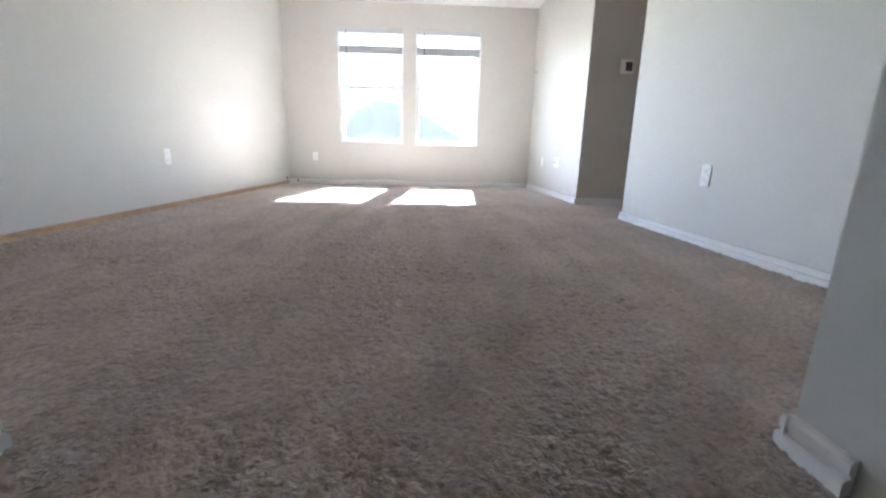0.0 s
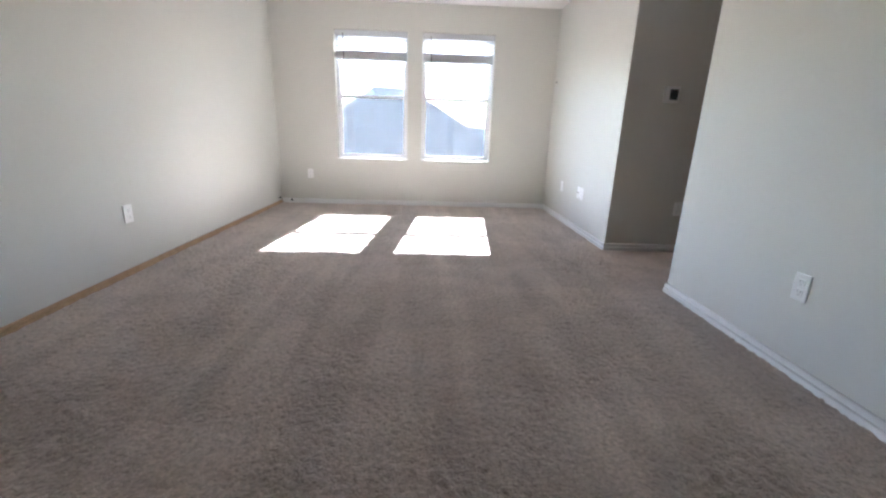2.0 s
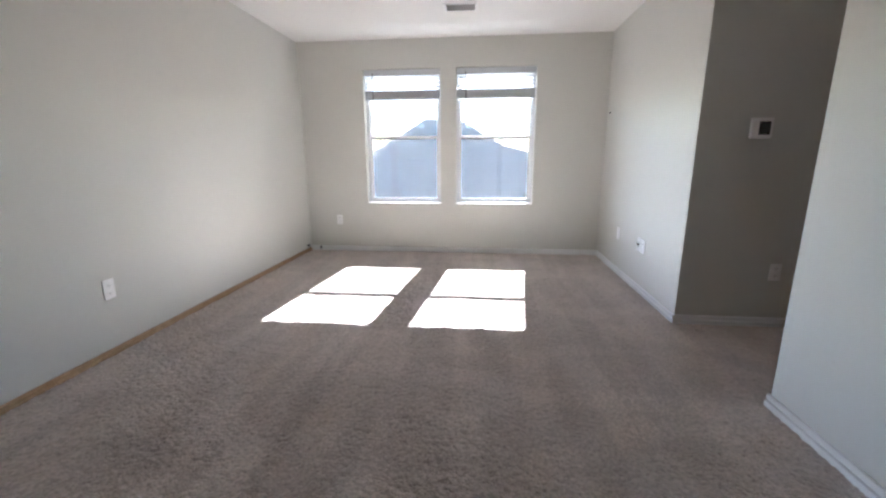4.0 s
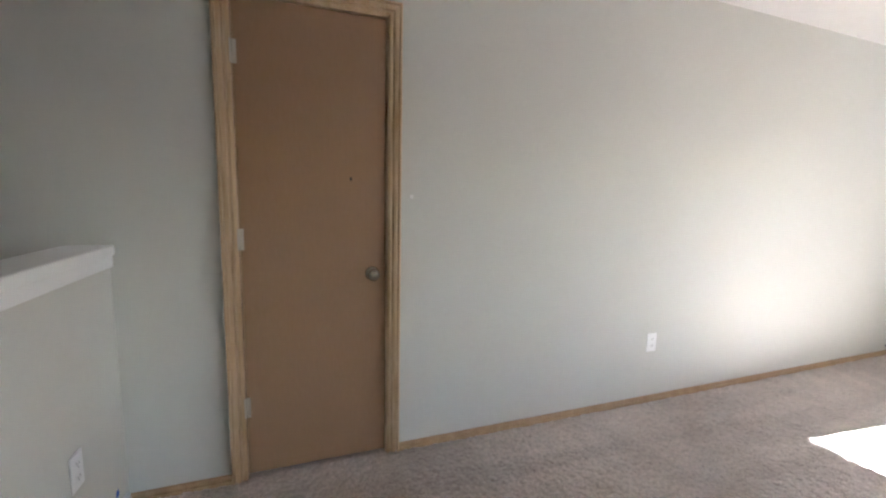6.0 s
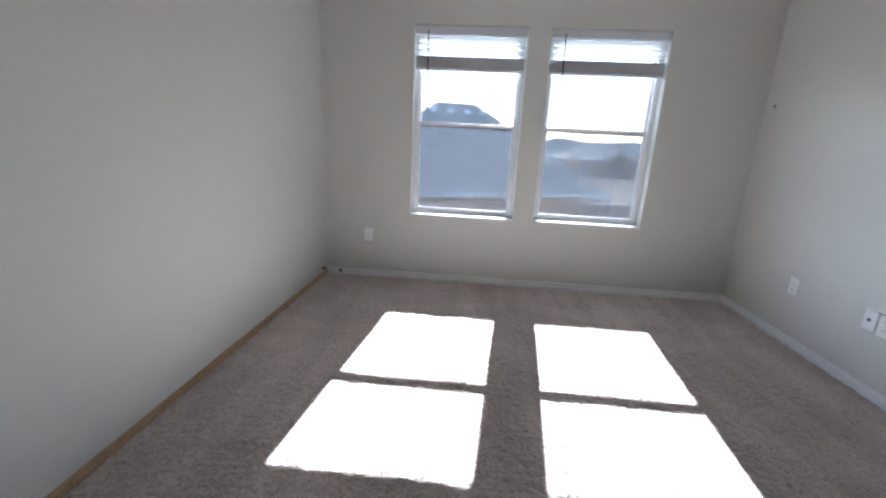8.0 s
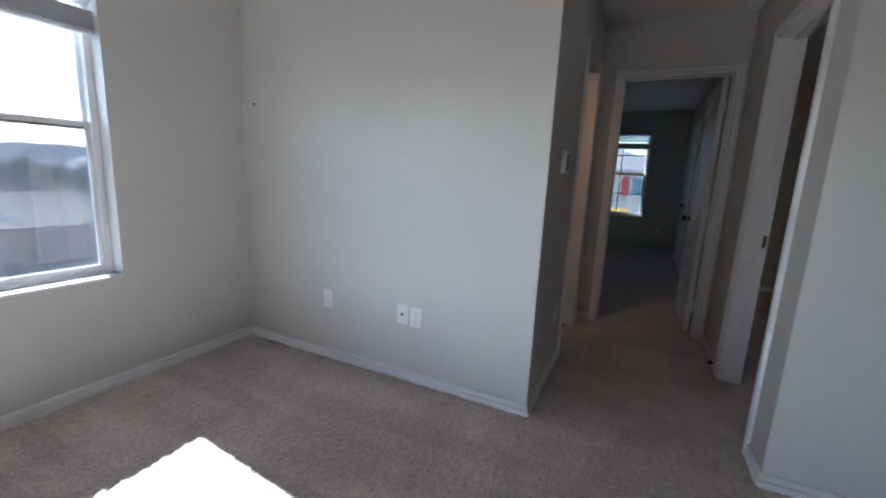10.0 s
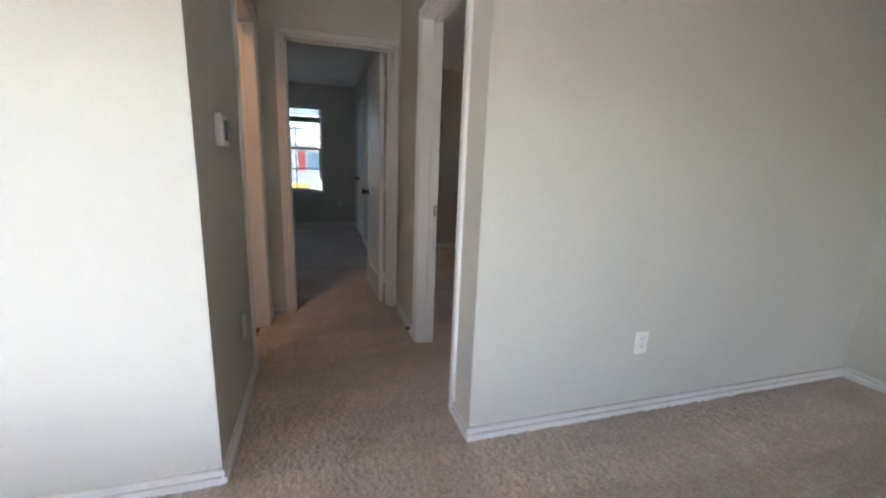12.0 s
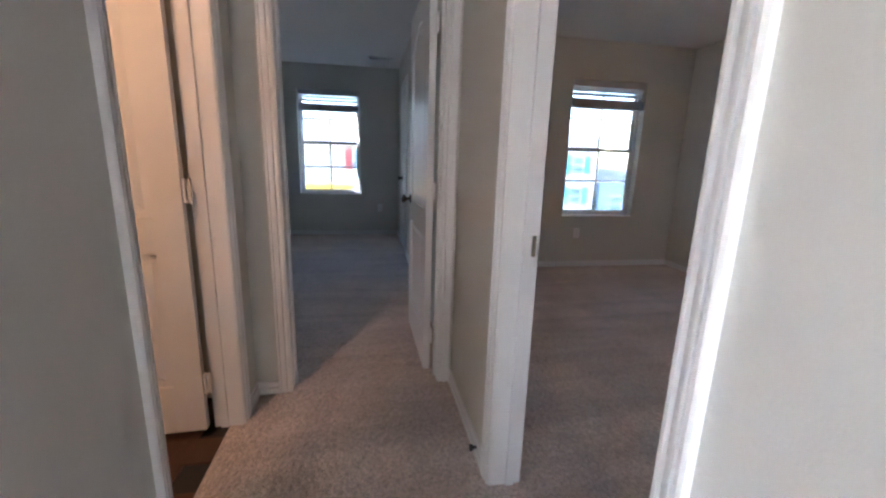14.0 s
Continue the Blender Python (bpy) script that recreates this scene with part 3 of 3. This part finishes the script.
# side bedroom door, open against the wall
d = panel_door(pose(RD0 + 0.028, H1 - T - 0.012, 0, 0, 0, -93), RD1 - RD0 - 0.04, DH - 0.02, BRONZE, "open white moulded panel bedroom door")
sp = tagged(new("strike_plate"), "satin nickel strike plate in the door jamb", "strike plate")
bm = bmesh.new()
put_box(bm, RD1 - 0.0185, H1 - 0.108, 0.88, RD1 - 0.0155, H1 - 0.068, 0.95, 0.001)
mesh("plate", bm, NICKEL, sp)
box("hole", (RD1 - 0.0188, H1 - 0.096, 0.90), (RD1 - 0.0184, H1 - 0.080, 0.93), SLOT, parent=sp)

# Baseboards
baseboard(lw, 0.16 + 0.014, LD0 - 0.043, PINE_LONG, "raw unpainted pine baseboard", 0.68)
baseboard(lw, LD1 + 0.043, W + XT - S, PINE_LONG, "raw unpainted pine baseboard", 0.68)
baseboard(wn_f, 0.0, R - L)
baseboard(frame_e(R, H2), 0.0, W - H2 - 0.014)
baseboard(frame_n(E1, H2), E1 - BD0 + 0.043, E1 - R + 0.014)
baseboard(frame_n(E1, H2), 0.014, E1 - BD1 - 0.043)
baseboard(frame_e(R, S), 0.014, H1 - S + 0.014)
baseboard(frame_s(R, H1), 0.0, RD0 - R - 0.043)
baseboard(frame_s(R, H1), RD1 - R + 0.043, E1 - R - 0.014)
baseboard(frame_e(E1, H1), 0.0, ED0 - H1 - 0.043)
baseboard(frame_e(E1, H1), ED1 - H1 + 0.043, H2 - H1)
baseboard(frame_s(STR, S), -0.014, R - STR)
baseboard(frame_s(L, S), 0.014, STL - L + 0.014)
baseboard(pose(STL, S, 0, 0, 0, -90), 0, 0.1)
baseboard(frame_e(STR, S - 0.1), 0, 0.1)
baseboard(frame_e(B1X, B1Y), 0.0, W - B1Y)
baseboard(fsd, 0.014, CD0 - E1 - T - 0.043)
baseboard(fsd, CD1 - E1 - T + 0.043, B1X - E1 - T - 0.014)
baseboard(frame_e(B2X, B2Y), 0.0, H1 - T - B2Y)
baseboard(frame_s(R + T, B2Y), 0, B2X - R - T - 0.014)

# Wall plates
plate(frame_w(L, 3.60) @ pose(0, 0, 0.40), "outlet")
plate(frame_e(R, 2.48) @ pose(0, 0, 0.39), "outlet")
plate(frame_e(R, 5.12) @ pose(0, 0, 0.41), "cable")
plate(frame_e(R, 5.032) @ pose(0, 0, 0.405), "outlet")
plate(frame_e(R, 5.675) @ pose(0, 0, 0.405), "outlet")
plate(frame_n(-1.705, W) @ pose(0, 0, 0.40), "outlet")
plate(frame_n(2.02, H2) @ pose(0, 0, 0.39), "outlet")
plate(frame_s(-1.735, S) @ pose(0, 0, 0.40), "outlet")
plate(frame_e(B1X, 3.62) @ pose(0, 0, 0.42), "outlet")
plate(frame_e(B2X, 1.45) @ pose(0, 0, 0.40), "outlet")
# Thermostat
th = tagged(new("thermostat"), "white square thermostat with dark screen on the hall wall", "thermostat")
th.matrix_basis = frame_n(1.785, H2) @ pose(0, 0, 1.315)
bm = bmesh.new()
put_box(bm, -0.062, 0, -0.062, 0.062, 0.024, 0.062, 0.006)
mesh("body", bm, PLASTIC, th)
bm = bmesh.new()
put_box(bm, -0.046, 0.022, -0.040, 0.020, 0.0255, 0.040, 0.001)
mesh("screen", bm, SCREEN, th)
# Vents
ceiling_vent(pose(-0.155, 5.50, CEIL), 0.30, 0.20)
ceiling_vent(pose(7.0, 3.62, CEIL), 0.2, 0.33)
# Small screw hook on the right wall
lathe("screw_anchor", [(0.008, 0), (0.009, 0.003), (0.005, 0.006), (0.004, 0.016)], SLOT, None, frame_e(R, 6.29) @ pose(0, 0, 1.61, -90), 10)
tagged(bpy.data.objects["screw_anchor"], "small dark screw anchor stuck in the wall", "screw")
bm = bmesh.new()
put_box(bm, -0.012, 0, -0.012, 0.010, 0.0015, 0.014)
tagged(mesh("tape_scrap", bm, BLUE_TAPE, None, frame_s(-2.0, S) @ pose(0, 0, 0.12)), "small scrap of blue painter's tape on the half wall", "tape")
# Touch-up spots of filler on the wall beside the door
for y, z, q in ((2.035, 1.27, 0.010),):
    tagged(lathe("filler_spot", [(q, 0), (q * 0.8, 0.0006), (q * 0.3, 0.001)], CEILING, None, frame_w(L, y) @ pose(0, 0, z, -90), 12), "small pale spot of wall filler", "filler spot")
# Small dark stops and stubs at the baseboards


def door_stop(m, label):
    bm = bmesh.new()
    bmesh.ops.create_cone(bm, cap_ends=True, segments=10, radius1=0.006, radius2=0.006, depth=0.02, matrix=pose(0, 0.010, 0, 90))
    bmesh.ops.create_cone(bm, cap_ends=True, segments=10, radius1=0.014, radius2=0.012, depth=0.012, matrix=pose(0, 0.022, 0, 90))
    return tagged(mesh("door_stop", bm, WIRE, None, m), label, "door stop", group="door stops")


door_stop(frame_n(-1.96, W - 0.012) @ pose(0, 0, 0.05), "small dark rubber-tipped door stop on the baseboard")
door_stop(frame_w(L + 0.001, 6.27) @ pose(0, 0, 0.09), "small dark stub on the wall by the corner")
door_stop(frame_s(2.60, H1 + 0.012) @ pose(0, 0, 0.05), "small dark rubber-tipped door stop in the hall")
tape = bpy.data.objects["tape_scrap"]
copy_thing(tape, frame_e(R, H1 - 0.05) @ pose(0, 0, 2.02))

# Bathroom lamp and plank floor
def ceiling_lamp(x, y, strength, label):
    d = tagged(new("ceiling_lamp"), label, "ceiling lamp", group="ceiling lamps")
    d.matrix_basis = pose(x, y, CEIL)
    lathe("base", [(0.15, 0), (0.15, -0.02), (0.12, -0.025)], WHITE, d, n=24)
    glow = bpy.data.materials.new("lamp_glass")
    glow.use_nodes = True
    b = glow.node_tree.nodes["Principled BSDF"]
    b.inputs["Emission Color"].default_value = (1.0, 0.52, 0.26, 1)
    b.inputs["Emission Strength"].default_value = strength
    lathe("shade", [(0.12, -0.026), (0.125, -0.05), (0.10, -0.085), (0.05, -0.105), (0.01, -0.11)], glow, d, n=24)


ceiling_lamp(1.92, 4.80, 1.0, "lit round frosted bathroom ceiling lamp")
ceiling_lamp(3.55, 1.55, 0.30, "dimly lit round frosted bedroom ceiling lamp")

# ---- outside ----
GZ = -3.0
gm = bmesh.new()
put_box(gm, -600, -600, GZ - 0.2, 600, 600, GZ)
tagged(mesh("ground", gm, DIRT), "dry bare ground of a new estate", "ground", kind="structure")


def hip_roof(parent, w, dp, h, rise, r0, r1, over=0.45, courses=26, mat=None):
    """Hip roof of stepped shingle courses over a w x dp body; the ridge runs from r0 to r1."""
    o = over
    A, B, C, D = Vector((-o, -o, h)), Vector((w + o, -o, h)), Vector((w + o, dp + o, h)), Vector((-o, dp + o, h))
    P, Q = Vector((r0, dp / 2, h + rise)), Vector((r1, dp / 2, h + rise))
    for a, b, p, q in ((A, B, P, Q), (B, C, Q, Q), (C, D, Q, P), (D, A, P, P)):
        bm = bmesh.new()
        nrm = (b - a).cross(p - a).normalized()
        for k in range(courses):
            f0, f1 = k / courses, (k + 1) / courses
            lift = nrm * 0.018
            a0, b0, a1, b1 = a.lerp(p, f0), b.lerp(q, f0), a.lerp(p, f1), b.lerp(q, f1)
            bm.faces.new([bm.verts.new(v) for v in (a0 + lift, b0 + lift, b1, a1)])
            bm.faces.new([bm.verts.new(v) for v in (a0, b0, b0 + lift, a0 + lift)])
        mesh("roof", bm, mat or SHINGLE, parent)
    bm = bmesh.new()
    for x0, y0, x1, y1 in ((-o - 0.03, -o - 0.05, w + o + 0.03, -o), (-o - 0.03, dp + o, w + o + 0.03, dp + o + 0.05), (-o - 0.05, -o, -o, dp + o), (w + o, -o, w + o + 0.05, dp + o)):
        put_box(bm, x0, y0, h - 0.10, x1, y1, h + 0.01)
    put_box(bm, -o, -o, h - 0.03, w + o, dp + o, h - 0.01)
    mesh("fascia", bm, WHITE, parent)


def house(m, w, dp, h, rise, r0, r1, mat, label, fronts=(), shutters=None, courses=26):
    """fronts: (face, s, z, width, height) of windows; face 'y' is the side y=0, 'x' the side x=0."""
    d = tagged(new("house"), label, "house")
    d.matrix_basis = m
    box("wall", (0, 0, 0), (w, dp, h), mat, parent=d)
    hip_roof(d, w, dp, h, rise, r0, r1, courses=courses)
    for face, s0, z, ww, hh in fronts:
        loc = pose(s0, 0, z) if face == "y" else pose(0, s0, z, 0, 0, -90)
        win = new("window")
        win.parent, win.matrix_basis = d, loc
        bm = bmesh.new()
        for q in ((-ww / 2, 0, -hh / 2 + 0.07, hh / 2 - 0.07), ):
            put_box(bm, -ww / 2, -0.06, -hh / 2, -ww / 2 + 0.07, 0.02, hh / 2)
            put_box(bm, ww / 2 - 0.07, -0.06, -hh / 2, ww / 2, 0.02, hh / 2)
            put_box(bm, -ww / 2 + 0.07, -0.06, -hh / 2, ww / 2 - 0.07, 0.02, -hh / 2 + 0.07)
            put_box(bm, -ww / 2 + 0.07, -0.06, hh / 2 - 0.07, ww / 2 - 0.07, 0.02, hh / 2)
            put_box(bm, -ww / 2 + 0.07, -0.05, -0.03, ww / 2 - 0.07, 0.02, 0.03)
        mesh("frame", bm, WHITE, win)
        box("pane", (-ww / 2 + 0.07, -0.02, -hh / 2 + 0.07), (ww / 2 - 0.07, 0.0, hh / 2 - 0.07), HOUSE_PANE, parent=win)
        if shutters:
            for x in (-ww / 2 - 0.42, ww / 2 + 0.06):
                box("shutter", (x, -0.06, -hh / 2), (x + 0.36, -0.005, hh / 2), shutters, parent=win)
    return d


HOUSE_PANE = material("far_pane", (0.16, 0.26, 0.30), 0.1, spots=[(2, 2, 0.4, (0.1, 0.18, 0.22))])
# Neighbour behind the loft windows
NB = Matrix.Translation((-5.0, 14.6, GZ)) @ pose(0, 0, 0, 0, 0, 22)
nb = house(NB, 9.0, 8.2, 2.72, 3.1, 4.3, 5.9, STUCCO, "one-storey neighbour house with grey shingle hip roof and pinkish stucco walls",
           [("y", 7.4, 1.45, 1.3, 1.1), ("y", 4.2, 1.45, 1.0, 1.1), ("y", 1.5, 1.45, 1.3, 1.1)], courses=36)
for u in (3.95, 4.65, 5.35, 6.0):
    bm = bmesh.new()
    put_box(bm, u - 0.13, 3.42, 5.34, u + 0.13, 3.66, 5.56, 0.03)
    mesh("roof_vent", bm, VINYL, nb)
# Small basketball goal in the yard
hoop = tagged(new("basketball_hoop"), "dark framed basketball backboard on a pole in the yard", "hoop")
hoop.matrix_basis = pose(1.33, 10.1, GZ, 0, 0, -8)
bm = bmesh.new()
for x0, z0, x1, z1 in ((-0.21, 3.02, -0.17, 3.42), (0.17, 3.02, 0.21, 3.42), (-0.17, 3.02, 0.17, 3.06), (-0.17, 3.38, 0.17, 3.42),
                       (-0.09, 3.10, -0.06, 3.32), (0.06, 3.10, 0.09, 3.32), (-0.06, 3.19, 0.06, 3.22)):
    put_box(bm, x0, -0.02, z0, x1, 0.02, z1)
mesh("backboard_frame", bm, WIRE, hoop)
bm = bmesh.new()
bmesh.ops.create_cone(bm, cap_ends=True, segments=12, radius1=0.04, radius2=0.04, depth=3.02, matrix=pose(0, 0, 1.51))
mesh("pole", bm, WIRE, hoop)
# Streets and lots
tagged(box("road", (-60, 27, GZ), (140, 35, GZ + 0.02), ROAD), "pale concrete street", "road", kind="structure")
tagged(box("road", (15, -80, GZ), (21, 27, GZ + 0.02), ROAD), "pale concrete street", "road", kind="structure")
# Low block wall round the yard behind
def block_wall(x0, x1, y, h):
    d = tagged(new("yard_wall"), "low pinkish concrete block wall round a yard", "wall", kind="structure")
    d.matrix_basis = pose(0, y, GZ)
    me = bpy.data.meshes.new("block")
    b = bmesh.new()
    put_box(b, 0.005, 0, 0.005, 0.395, 0.2, 0.195, 0.006)
    b.to_mesh(me)
    b.free()
    me.materials.append(STUCCO)
    row = 0
    while row * 0.2 < h - 0.1:
        x = x0 + (0.2 if row % 2 else 0)
        while x < x1:
            q = new("block", me)
            q.parent, q.matrix_basis = d, pose(x, 0, row * 0.2)
            x += 0.4
        row += 1
    box("core", (x0 + 0.2, 0.02, 0), (x1, 0.18, row * 0.2 - 0.02), ROAD, parent=d)
    box("coping", (x0, -0.03, row * 0.2), (x1 + 0.2, 0.23, row * 0.2 + 0.06), ROAD, 0.01, parent=d)


block_wall(5.2, 15.0, 25.0, 1.4)
# Estate further off
for k, (x, y, a) in enumerate(((13.5, 70, 6), (25.5, 66, -4), (38, 46, 4), (52, 50, -6), (72, 54, 8), (52, 72, 3), (84, 78, 0), (-16, 46, 2), (100, 96, 5))):
    house(Matrix.Translation((x, y, GZ)) @ pose(0, 0, 0, 0, 0, a), 11, 9, 2.8, 2.2, 3.5, 7.5, (STUCCO, SIDING_CREAM, SIDING_BLUE)[k % 3],
          "distant one-storey house with grey hip roof", [("y", 2.5, 1.5, 1.4, 1.2), ("y", 7.5, 1.5, 1.4, 1.2)], courses=8)
# Houses across the street, east
house(Matrix.Translation((25, -10.4, GZ)), 9, 5.4, 5.6, 1.6, 3, 6, SIDING_CREAM, "two-storey cream house with teal shutters across the street",
      [("x", 1.35, 4.05, 0.8, 1.1), ("x", 1.35, 2.15, 0.8, 1.1), ("x", 4.0, 4.05, 0.8, 1.1)], TEAL, 10)
house(Matrix.Translation((25.5, -20, GZ)), 9, 9.0, 3.1, 1.4, 3, 6, SIDING_BLUE, "blue house with low roof across the street",
      [("x", 7.8, 1.6, 0.9, 1.1), ("x", 4.8, 1.6, 0.9, 1.1)], None, 10)
house(Matrix.Translation((25, 2.0, GZ)), 9, 11.5, 5.0, 1.9, 4, 5, SIDING_CREAM, "two-storey cream house with red shutters across the street",
      [("x", 2.2, 4.0, 0.8, 1.1), ("x", 6.2, 4.0, 0.8, 1.1), ("x", 9.5, 4.0, 0.8, 1.1), ("x", 2.2, 1.3, 0.8, 1.1)], SHUTTER, 10)
# Yellow box truck at the kerb
truck = tagged(new("truck"), "yellow box truck parked across the street", "truck")
truck.matrix_basis = pose(20.0, 6.0, GZ + 0.02)
box("cargo_box", (-1.1, -1.6, 0.75), (1.1, 2.2, 2.98), YELLOW, 0.05, parent=truck)
box("cab", (-1.0, -3.2, 0.55), (1.0, -1.7, 1.95), YELLOW, 0.12, parent=truck)
box("chassis", (-0.5, -3.0, 0.42), (0.5, 2.2, 0.72), WIRE, parent=truck)
for x in (-0.95, 0.95):
    for y in (-2.4, 1.3):
        lathe("wheel", [(0.3, -0.12), (0.42, -0.11), (0.42, 0.11), (0.3, 0.12), (0.12, 0.08)], WIRE, truck, pose(x, y, 0.42, 0, 90), 20)


def tree(m, h, seed):
    rnd = random.Random(seed)
    d = tagged(new("tree"), "small dark green estate tree", "tree", group="estate trees")
    d.matrix_basis = m
    bm = bmesh.new()
    bmesh.ops.create_cone(bm, cap_ends=True, segments=8, radius1=0.13, radius2=0.05, depth=h * 0.6, matrix=pose(0, 0, h * 0.3))
    tips = []
    for k in range(7):
        a, up = k * 0.9 + rnd.random(), h * (0.35 + 0.07 * k)
        tip = Vector((math.cos(a) * h * 0.22, math.sin(a) * h * 0.22, up + h * 0.2))
        tips.append(tip)
        base = Vector((0, 0, up * 0.9))
        mid = (base + tip) / 2
        q = (tip - base).to_track_quat("Z", "Y").to_matrix().to_4x4()
        bmesh.ops.create_cone(bm, segments=6, radius1=0.04, radius2=0.015, depth=(tip - base).length, matrix=Matrix.Translation(mid) @ q)
    mesh("trunk", bm, BARK, d)
    bm = bmesh.new()
    for k in range(900):
        c = rnd.choice(tips)
        p = c + Vector((rnd.gauss(0, 1), rnd.gauss(0, 1), rnd.gauss(0, 0.8))) * h * 0.11
        q = Euler((rnd.random() * 6, rnd.random() * 6, rnd.random() * 6)).to_matrix()
        sz = h * rnd.uniform(0.02, 0.045)
        bm.faces.new([bm.verts.new(p + q @ Vector(v) * sz) for v in ((-1, -0.5, 0), (1, -0.5, 0), (0.6, 0.6, 0.3), (-0.6, 0.6, 0.2))])
    tagged(mesh("foliage", bm, LEAF, d), kind="stuff")
    return d


for k, (x, y, h) in enumerate(((17, 58, 3.6), (19, 50, 3.2), (22.5, 55, 3.8), (26, 60, 4.4), (33, 59, 3.8), (44, 63, 4.6), (55, 66, 4), (22, 64, 3.2))):
    tree(pose(x, y, GZ), h, k)
# Far hills
bm = bmesh.new()
rows = []
for j, (dist, base) in enumerate(((420, 0), (520, 0.6), (640, 1.0), (800, 0.2))):
    row = []
    for i in range(61):
        a = radians(-70 + i * 2.6)
        hz = 1.5 * base * (9 + 13 * noise.fractal(Vector((i * 0.17, j * 0.3, 2.0)), 1.0, 2.0, 5) + 4 * noise.noise(Vector((i * 0.6, j, 5))))
        row.append(bm.verts.new((dist * math.sin(a), dist * math.cos(a), GZ + max(0.1, hz))))
    rows.append(row)
for p, q in zip(rows, rows[1:]):
    for i in range(60):
        bm.faces.new((p[i], p[i + 1], q[i + 1], q[i]))
tagged(mesh("backdrop", bm, HILL, None, None, True), "low dark hills on the horizon", "hills", kind="structure")

# ---- pieces: bathroom planks ----
bath = bpy.data.objects["floor_bath"]
bm = bmesh.new()
put_box(bm, -0.0735, -0.45, 0, 0.0735, 0.45, 0.010, 0.001)
plank_me = bpy.data.meshes.new("plank")
bm.to_mesh(plank_me)
bm.free()
plank_me.materials.append(PLANK)
for i in range(12):
    for j in range(3):
        y = H2 + T / 2 + 0.2 + j * 0.902 + (0.0 if i % 2 else -0.35) + 0.35
        x = R + T + 0.08 + i * 0.149
        if x > E1 - 0.06 or y > W - 0.44:
            continue
        p = new("plank", plank_me)
        p.parent = bath
        p.matrix_basis = pose(x, y, -0.0115)

# ---- carpet pile ----


def pile(name, x0, y0, x1, y1, step, height):
    nx, ny = int((x1 - x0) / step), int((y1 - y0) / step)
    rng = np.random.default_rng(7)
    gx, gy = np.meshgrid(np.linspace(x0, x1, nx), np.linspace(y0, y1, ny))
    hz = rng.random((ny, nx)) ** 1.5
    soft = rng.random((ny // 3 + 2, nx // 3 + 2)).repeat(3, 0).repeat(3, 1)[:ny, :nx]
    # trodden and brushed-up patches about a hand wide
    cell = rng.random((int((y1 - y0) / 0.16) + 3, int((x1 - x0) / 0.12) + 3))
    u, v = (gx - x0) / 0.12, (gy - y0) / 0.16
    iu, iv = u.astype(int), v.astype(int)
    fu, fv = u - iu, v - iv
    fu, fv = fu * fu * (3 - 2 * fu), fv * fv * (3 - 2 * fv)
    nap = 0.60 + 0.8 * ((cell[iv, iu] * (1 - fu) + cell[iv, iu + 1] * fu) * (1 - fv) + (cell[iv + 1, iu] * (1 - fu) + cell[iv + 1, iu + 1] * fu) * fv)
    co = np.stack([gx + rng.normal(0, step * 0.22, gx.shape), gy + rng.normal(0, step * 0.22, gx.shape), 0.003 + height * nap * (0.60 * hz + 0.40 * soft)], -1).reshape(-1, 3)
    idx = np.arange(nx * ny).reshape(ny, nx)
    quads = np.stack([idx[:-1, :-1], idx[:-1, 1:], idx[1:, 1:], idx[1:, :-1]], -1).reshape(-1)
    me = bpy.data.meshes.new(name)
    nf = len(quads) // 4
    me.vertices.add(len(co))
    me.vertices.foreach_set("co", co.ravel())
    me.loops.add(len(quads))
    me.loops.foreach_set("vertex_index", quads)
    me.polygons.add(nf)
    me.polygons.foreach_set("loop_start", np.arange(nf) * 4)
    me.update(calc_edges=True)
    me.validate()
    me.materials.append(CARPET)
    p = new("carpet_pile", me)
    p.parent = bpy.data.objects[name]
    return tagged(p, "cut-pile carpet tufts", kind="stuff")


pile("floor_loft", L, S - 0.104, R, W, 0.009, 0.0125)
pile("floor_hall", R, H1, E1 + 0.05, H2, 0.009, 0.0075)
pile("floor_bedroom_far", E1 + 0.06, B1Y, B1X, W, 0.014, 0.009)
pile("floor_bedroom_side", R + T, B2Y, B2X, H1 - T, 0.014, 0.009)
